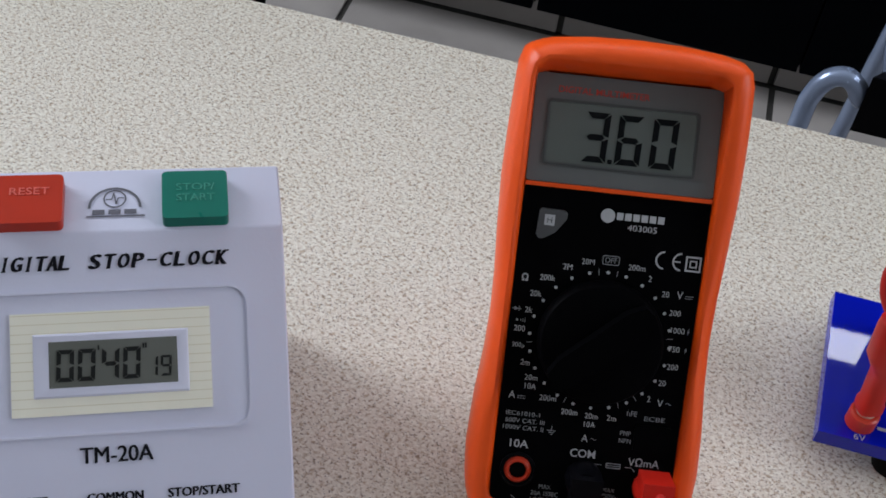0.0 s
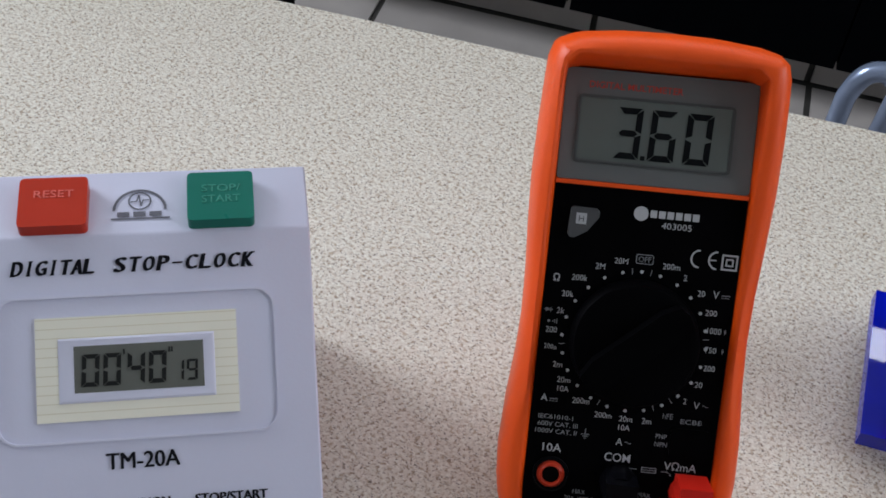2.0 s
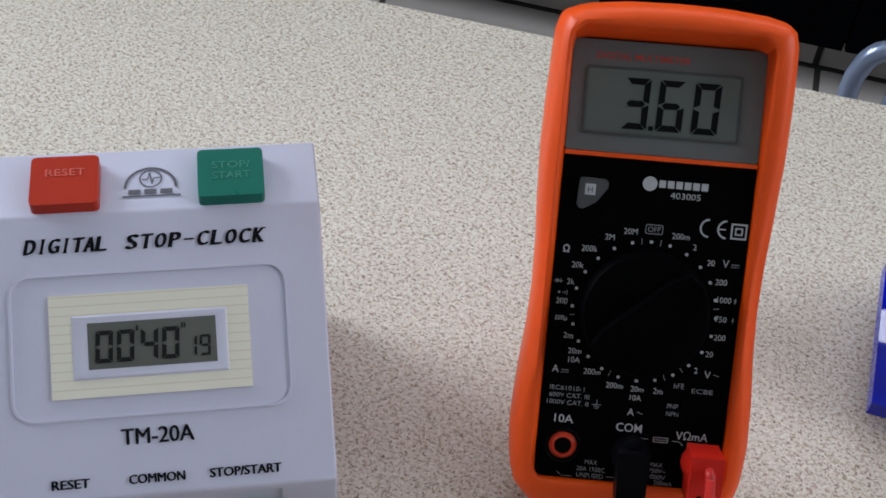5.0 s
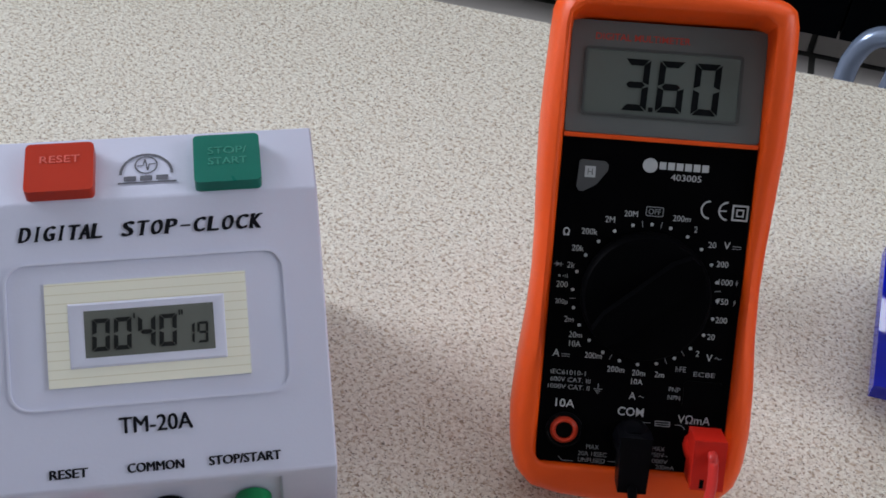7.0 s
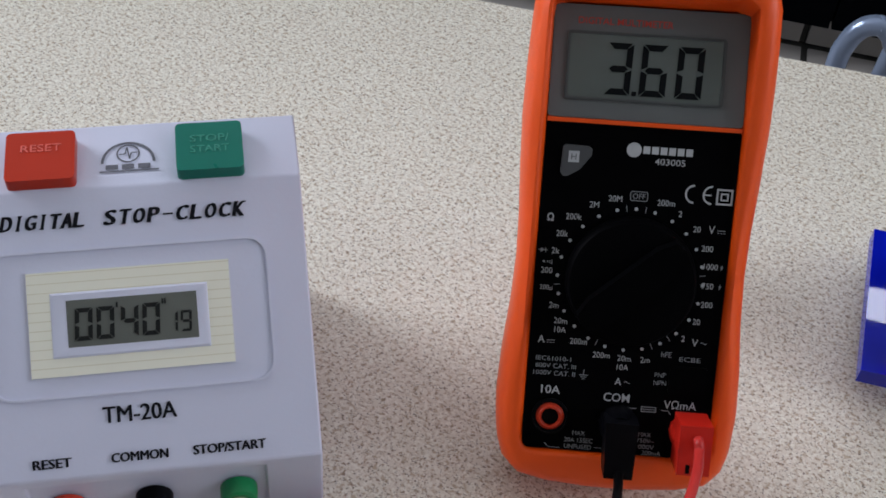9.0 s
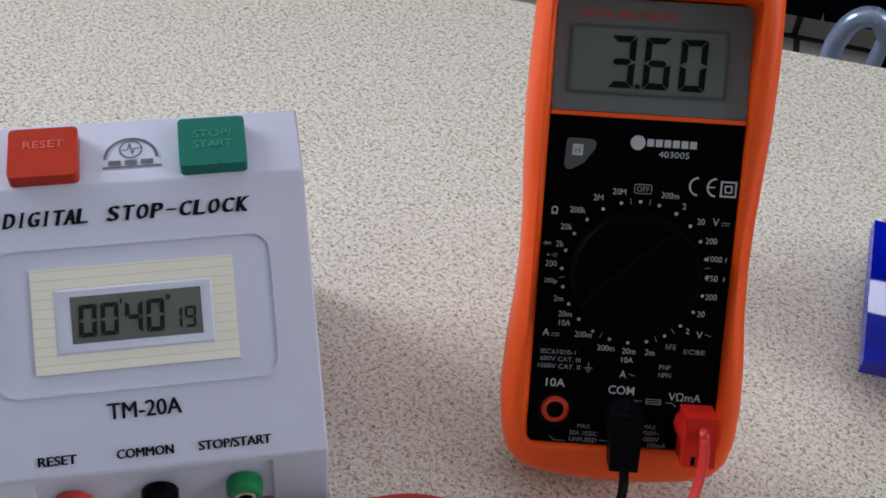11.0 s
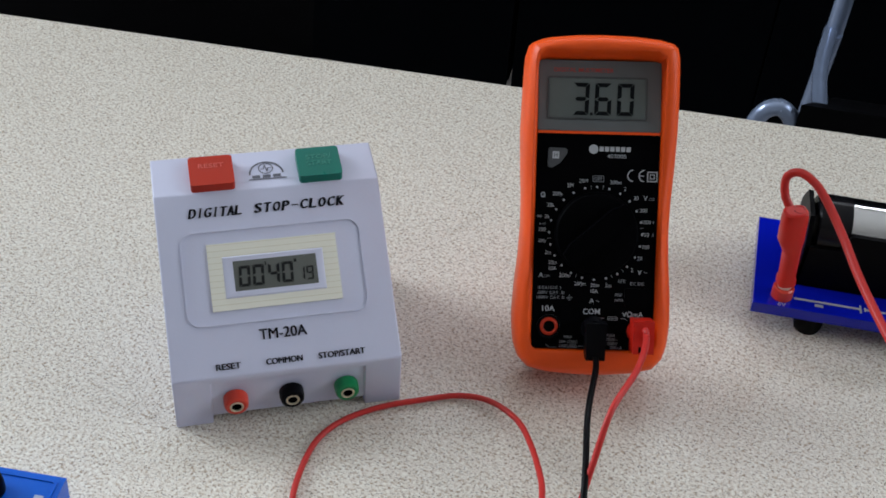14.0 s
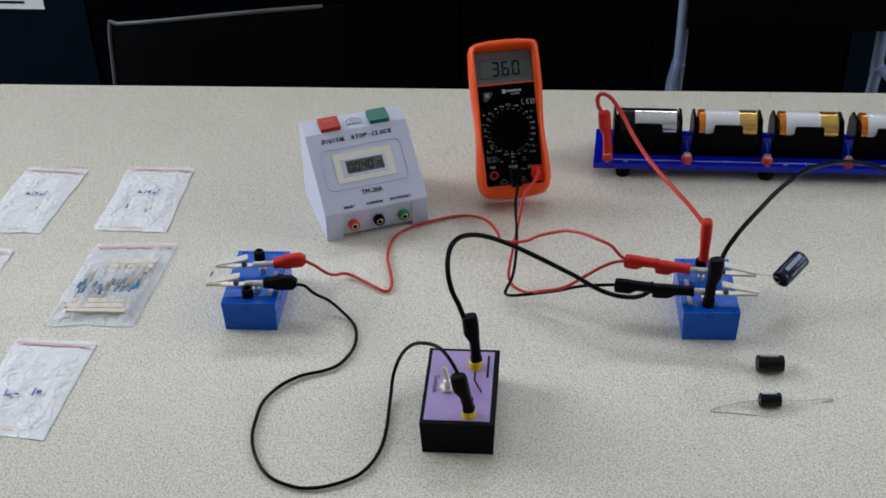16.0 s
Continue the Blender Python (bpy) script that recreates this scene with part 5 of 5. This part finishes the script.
def battery_board():
    x1, y0, y1 = 0.5880, 0.1290, 0.1980
    t = thing("battery_board", pose(0, 0, 0), "deep blue board on black feet with four battery holders", "battery board")
    part("base", prism([(0.2462, y0), (x1, y0), (x1, y1), (0.2500, y1)], 0.0100, 0.0160, 0.0008), BLUEBOARD, t)
    for x in (0.276, 0.4165, 0.557):
        for y in (0.136, 0.190):
            part("foot", lathe([(0.0, 0), (0.0062, 0), (0.0070, 0.003), (0.0070, 0.0101), (0.0, 0.0101)], Matrix.Translation((x, y, 0)), 24), RUBBER, t)
    xs = [0.2602 + 0.0780 * i for i in range(5)]
    for i, x in enumerate(xs):
        s = part("socket", lathe([(0.0, 0), (0.0052, 0), (0.0052, 0.0055), (0.0044, 0.0062), (0.0, 0.0062)], Matrix.Translation((x, 0.1375, 0.016)), 24), REDSOCK, t)
        part("sleeve", lathe([(0.0034, 0.0), (0.0034, 0.0082), (0.0021, 0.0082), (0.0021, 0.004), (0.0, 0.004)], Matrix.Translation((x, 0.1375, 0.016)), 20), METAL, s)
        word = ("6V", "4.5V", "3V", "1.5V", "0V")[i]
        part("voltage_print", lettering(word, x, 0.1306, 0.0163, 0.0026), PRINT, t)
        if i < 4:
            xm = x + 0.039
            b = bmesh.new()
            bar(x + 0.006, xm - 0.0008, 0.1359, 0.1373, 0.0163, b)
            bar(xm + 0.0012, x + 0.072, 0.1359, 0.1373, 0.0163, b)
            bar(xm - 0.0014, xm - 0.0005, 0.1335, 0.1393, 0.0163, b)
            bar(xm + 0.0008, xm + 0.0016, 0.1352, 0.1381, 0.0163, b)
            part("circuit_print", b, PRINT, t)
            if i % 2 == 0:
                part("brand_mark", box(x + 0.0160, x + 0.0200, 0.1332, 0.1348, 0.0160, 0.0163), PRINT, t)
            # holder: floor, two end plates, front and back walls with a dip
            h = part("cell_holder", box(xm - 0.0330, xm + 0.0330, 0.1480, 0.1850, 0.0160, 0.0195, 0.0005), HOLDER, t, "black plastic cell holder")
            for sx in (-1, 1):
                part("end_plate", prism([(0.1475, 0.016), (0.1855, 0.016), (0.1855, 0.042), (0.1765, 0.0535), (0.1555, 0.0535), (0.1475, 0.042)], -0.0012, 0.0012, 0.0004, 1, m=Matrix.Translation((xm + sx * 0.0322, 0, 0)) @ Matrix(((0, 0, 1, 0), (1, 0, 0, 0), (0, 1, 0, 0), (0, 0, 0, 1)))), HOLDER, h)
                part("contact_spring", lathe([(0.0, 0), (0.0055, 0), (0.0045, 0.0025), (0.0, 0.0025)], Matrix.Translation((xm + sx * 0.0310, 0.166, 0.040)) @ pose(0, 0, 0, 0, -90 * sx, 0), 16), METAL, h)
            for y in (0.1475, 0.1835):
                tab = 0.0505 if y < 0.16 else 0.0440
                wall = [(-0.0325, 0.016), (0.0325, 0.016), (0.0325, 0.0405), (0.0165, 0.0405), (0.0142, 0.0422), (0.0136, tab - 0.0012), (0.0122, tab), (-0.0122, tab), (-0.0136, tab - 0.0012), (-0.0142, 0.0422), (-0.0165, 0.0405), (-0.0325, 0.0405)]
                part("side_wall", prism(wall, -0.0020, 0.0, 0.0004, 1, m=Matrix.Translation((xm, y, 0)) @ pose(0, 0, 0, 90)), HOLDER, h)
    for i in range(3):
        part("link_wire", tube([(xs[i + 1], 0.1430, 0.018), (xs[i + 1] + 0.001, 0.1470, 0.024), (xs[i + 1] - 0.001, 0.1485, 0.032)], 0.0008, 8), BLUEBOX, t)
        part("wire_guide", box(xs[i + 1] - 0.0045, xs[i + 1] + 0.0045, 0.1500, 0.1560, 0.0160, 0.0370, 0.0008), BLUEBOARD, t, "upright blue guide between two holders")
    for i, k in enumerate(("black", "copper", "copper", "copper")):
        cell(xs[i] + 0.039, k)


battery_board()


# ---- zip bags of components ----
def zip_bag(corners, label, seed, thick, tapes, scribble, packed=False):
    """A small clear bag; corners run from the zip end round: top-left, top-right, bottom-right, bottom-left."""
    rnd = random.Random(seed)
    A, B, Cc, D = [Vector((*c, 0)) for c in corners]
    t = thing("zip_bag", Matrix.Translation((A + B + Cc + D) / 4), label, "zip bag", "bags of components")
    off = (A + B + Cc + D) / 4

    def at(u, v):
        return (A * (1 - u) + B * u) * (1 - v) + (D * (1 - u) + Cc * u) * v - off

    nu, nv = 44, 64
    b = bmesh.new()
    sheets = []
    for sgn in (0, 1):
        g = []
        for j in range(nv + 1):
            row = []
            for i in range(nu + 1):
                u, v = i / nu, j / nv
                p = at(u, v)
                p += Vector((noise.noise((u * 3 + seed, v * 3, 1)), noise.noise((u * 3, v * 3 + seed, 5)), 0)) * 0.0030
                if sgn:
                    e = min(1, 6 * min(u, 1 - u)) * min(1, 6 * min(v, 1 - v))
                    z = 0.0006 + thick * max(0.0, e) * (0.55 + 0.5 * noise.noise((u * 5 + seed, v * 5, 2)))
                    z += 0.0011 * abs(noise.noise((u * 9 + v * 4 + seed, v * 11 - u * 6, 9)))
                    if packed and 0.3 < v < 0.95 and 0.12 < u < 0.92:
                        z += 0.0012
                else:
                    z = 0.0004
                row.append(b.verts.new((p.x, p.y, max(z, 0.0004 + 0.0002 * sgn))))
            g.append(row)
        sheets.append(g)
        for j in range(nv):
            for i in range(nu):
                b.faces.new((g[j][i], g[j][i + 1], g[j + 1][i + 1], g[j + 1][i]))
    part("film", b, FILM_THIN if packed else FILM, t, "crinkled clear plastic film")
    z = thick + 0.0024
    b = bmesh.new()
    for i in range(12):
        u0, u1 = 0.03 + 0.94 * i / 12, 0.03 + 0.94 * (i + 1) / 12
        q = [at(u0, 0.060), at(u1, 0.060), at(u1, 0.082), at(u0, 0.082)]
        b.faces.new([b.verts.new((p.x, p.y, 0.0031)) for p in q])
    part("zip_strip", b, material("red_zip_strip", (0.72, 0.42, 0.40), 0.4, vary=0.1), t, "pale red zip strip")
    for k, (v, u0, u1, h, mt) in enumerate(tapes):
        top = 0.0052 + 0.0003 * k if packed else 0.0016
        c = [at(u0, v), at(u1, v), at(u1, v + h), at(u0, v + h)]
        b = bmesh.new()
        lo = [b.verts.new((p.x, p.y, 0.0008)) for p in c]
        hi = [b.verts.new((p.x, p.y, top)) for p in c]
        b.faces.new(hi)
        for e in range(4):
            b.faces.new((lo[e], lo[(e + 1) % 4], hi[(e + 1) % 4], hi[e]))
        part("component_tape", b, mt, t)
    count = 90 if packed else 5
    for k in range(count):
        u = (0.16 + 0.68 * k / count) if packed else 0.30 + 0.09 * k + rnd.uniform(-0.02, 0.02)
        v = (0.58 + rnd.uniform(-0.06, 0.06)) if packed else 0.70 + rnd.uniform(-0.06, 0.05)
        p, q = at(u, v - (0.22 if packed else 0.05)), at(u + rnd.uniform(-0.02, 0.02), v + (0.24 if packed else 0.05))
        zz = (0.0030 if packed else 0.0016) + (0.0034 if packed else 0.0) * rnd.random()
        m = along((p.x, p.y, zz), (q.x, q.y, zz))
        L = (q - p).length
        mt = rnd.choice((RESBODY, RESTAN)) if not packed else (RESBODY if rnd.random() < 0.75 else RESTAN)
        bl = 0.0080 if packed else 0.0064
        r = part("resistor", lathe([(0.0, L / 2 - bl / 2), (0.0012, L / 2 - bl / 2 + 0.0006), (0.0009, L / 2), (0.0012, L / 2 + bl / 2 - 0.0006), (0.0, L / 2 + bl / 2)], m @ pose(0, 0, 0, 0, 90, 0), 10), mt, t)
        part("lead_wire", lathe([(0.0, 0), (0.0003, 0), (0.0003, L), (0.0, L)], m @ pose(0, 0, 0, 0, 90, 0), 6), TINNED, r)
    b = bmesh.new()
    for u0, u1, v0, v1 in scribble:
        q = [at(u0, v0), at(u1, v0 - 0.004), at(u1, v1), at(u0, v1)]
        b.faces.new([b.verts.new((p.x, p.y, thick * 0.8 + 0.0014)) for p in q])
    if scribble:
        part("pen_marks", b, PEN, t, "blue pen marks")
    return t


TW = PAPERTAN
marks = [(0.36, 0.43, 0.455, 0.475), (0.375, 0.39, 0.43, 0.47), (0.46, 0.475, 0.42, 0.48), (0.49, 0.54, 0.44, 0.455), (0.53, 0.545, 0.43, 0.48), (0.58, 0.63, 0.455, 0.475), (0.645, 0.66, 0.40, 0.47)]
zip_bag([(-0.3335, 0.1174), (-0.2683, 0.1149), (-0.2775, -0.0018), (-0.3440, 0.0010)], "small clear zip bag with taped resistors and blue pen marks", 3, 0.0036, [(0.50, 0.30, 0.80, 0.025, TW), (0.93, 0.15, 0.75, 0.030, TW)], marks)
zip_bag([(-0.2277, 0.1247), (-0.1587, 0.1247), (-0.1575, 0.0065), (-0.2280, 0.0076)], "clear zip bag holding a few parts, marked in blue pen", 7, 0.0038, [(0.50, 0.30, 0.75, 0.022, TW), (0.93, 0.05, 0.72, 0.030, TW)], marks)
zip_bag([(-0.2166, -0.0155), (-0.1401, -0.0096), (-0.1457, -0.1360), (-0.2247, -0.1383)], "well-filled clear zip bag of blue taped resistors", 11, 0.0062, [(0.25, 0.26, 0.90, 0.06, TW), (0.32, 0.22, 0.88, 0.05, TW), (0.38, 0.24, 0.86, 0.05, TW), (0.74, 0.18, 0.84, 0.05, TW), (0.80, 0.16, 0.82, 0.05, TW), (0.86, 0.20, 0.86, 0.04, TW)], [], True)
zip_bag([(-0.2386, -0.1568), (-0.1696, -0.1588), (-0.1731, -0.2776), (-0.2420, -0.2704)], "clear zip bag with loose brown parts and a pen mark", 17, 0.0036, [(0.42, 0.20, 0.72, 0.020, TW), (0.92, 0.05, 0.60, 0.030, TW)], [(0.60, 0.625, 0.55, 0.63), (0.64, 0.70, 0.57, 0.60), (0.28, 0.295, 0.59, 0.66), (0.30, 0.36, 0.635, 0.65), (0.39, 0.45, 0.62, 0.635)])
zip_bag([(-0.3620, -0.0250), (-0.2921, -0.0289), (-0.2990, -0.1480), (-0.3680, -0.1450)], "clear zip bag half out of view at the table's side", 23, 0.0034, [(0.55, 0.20, 0.72, 0.022, TW)], [])
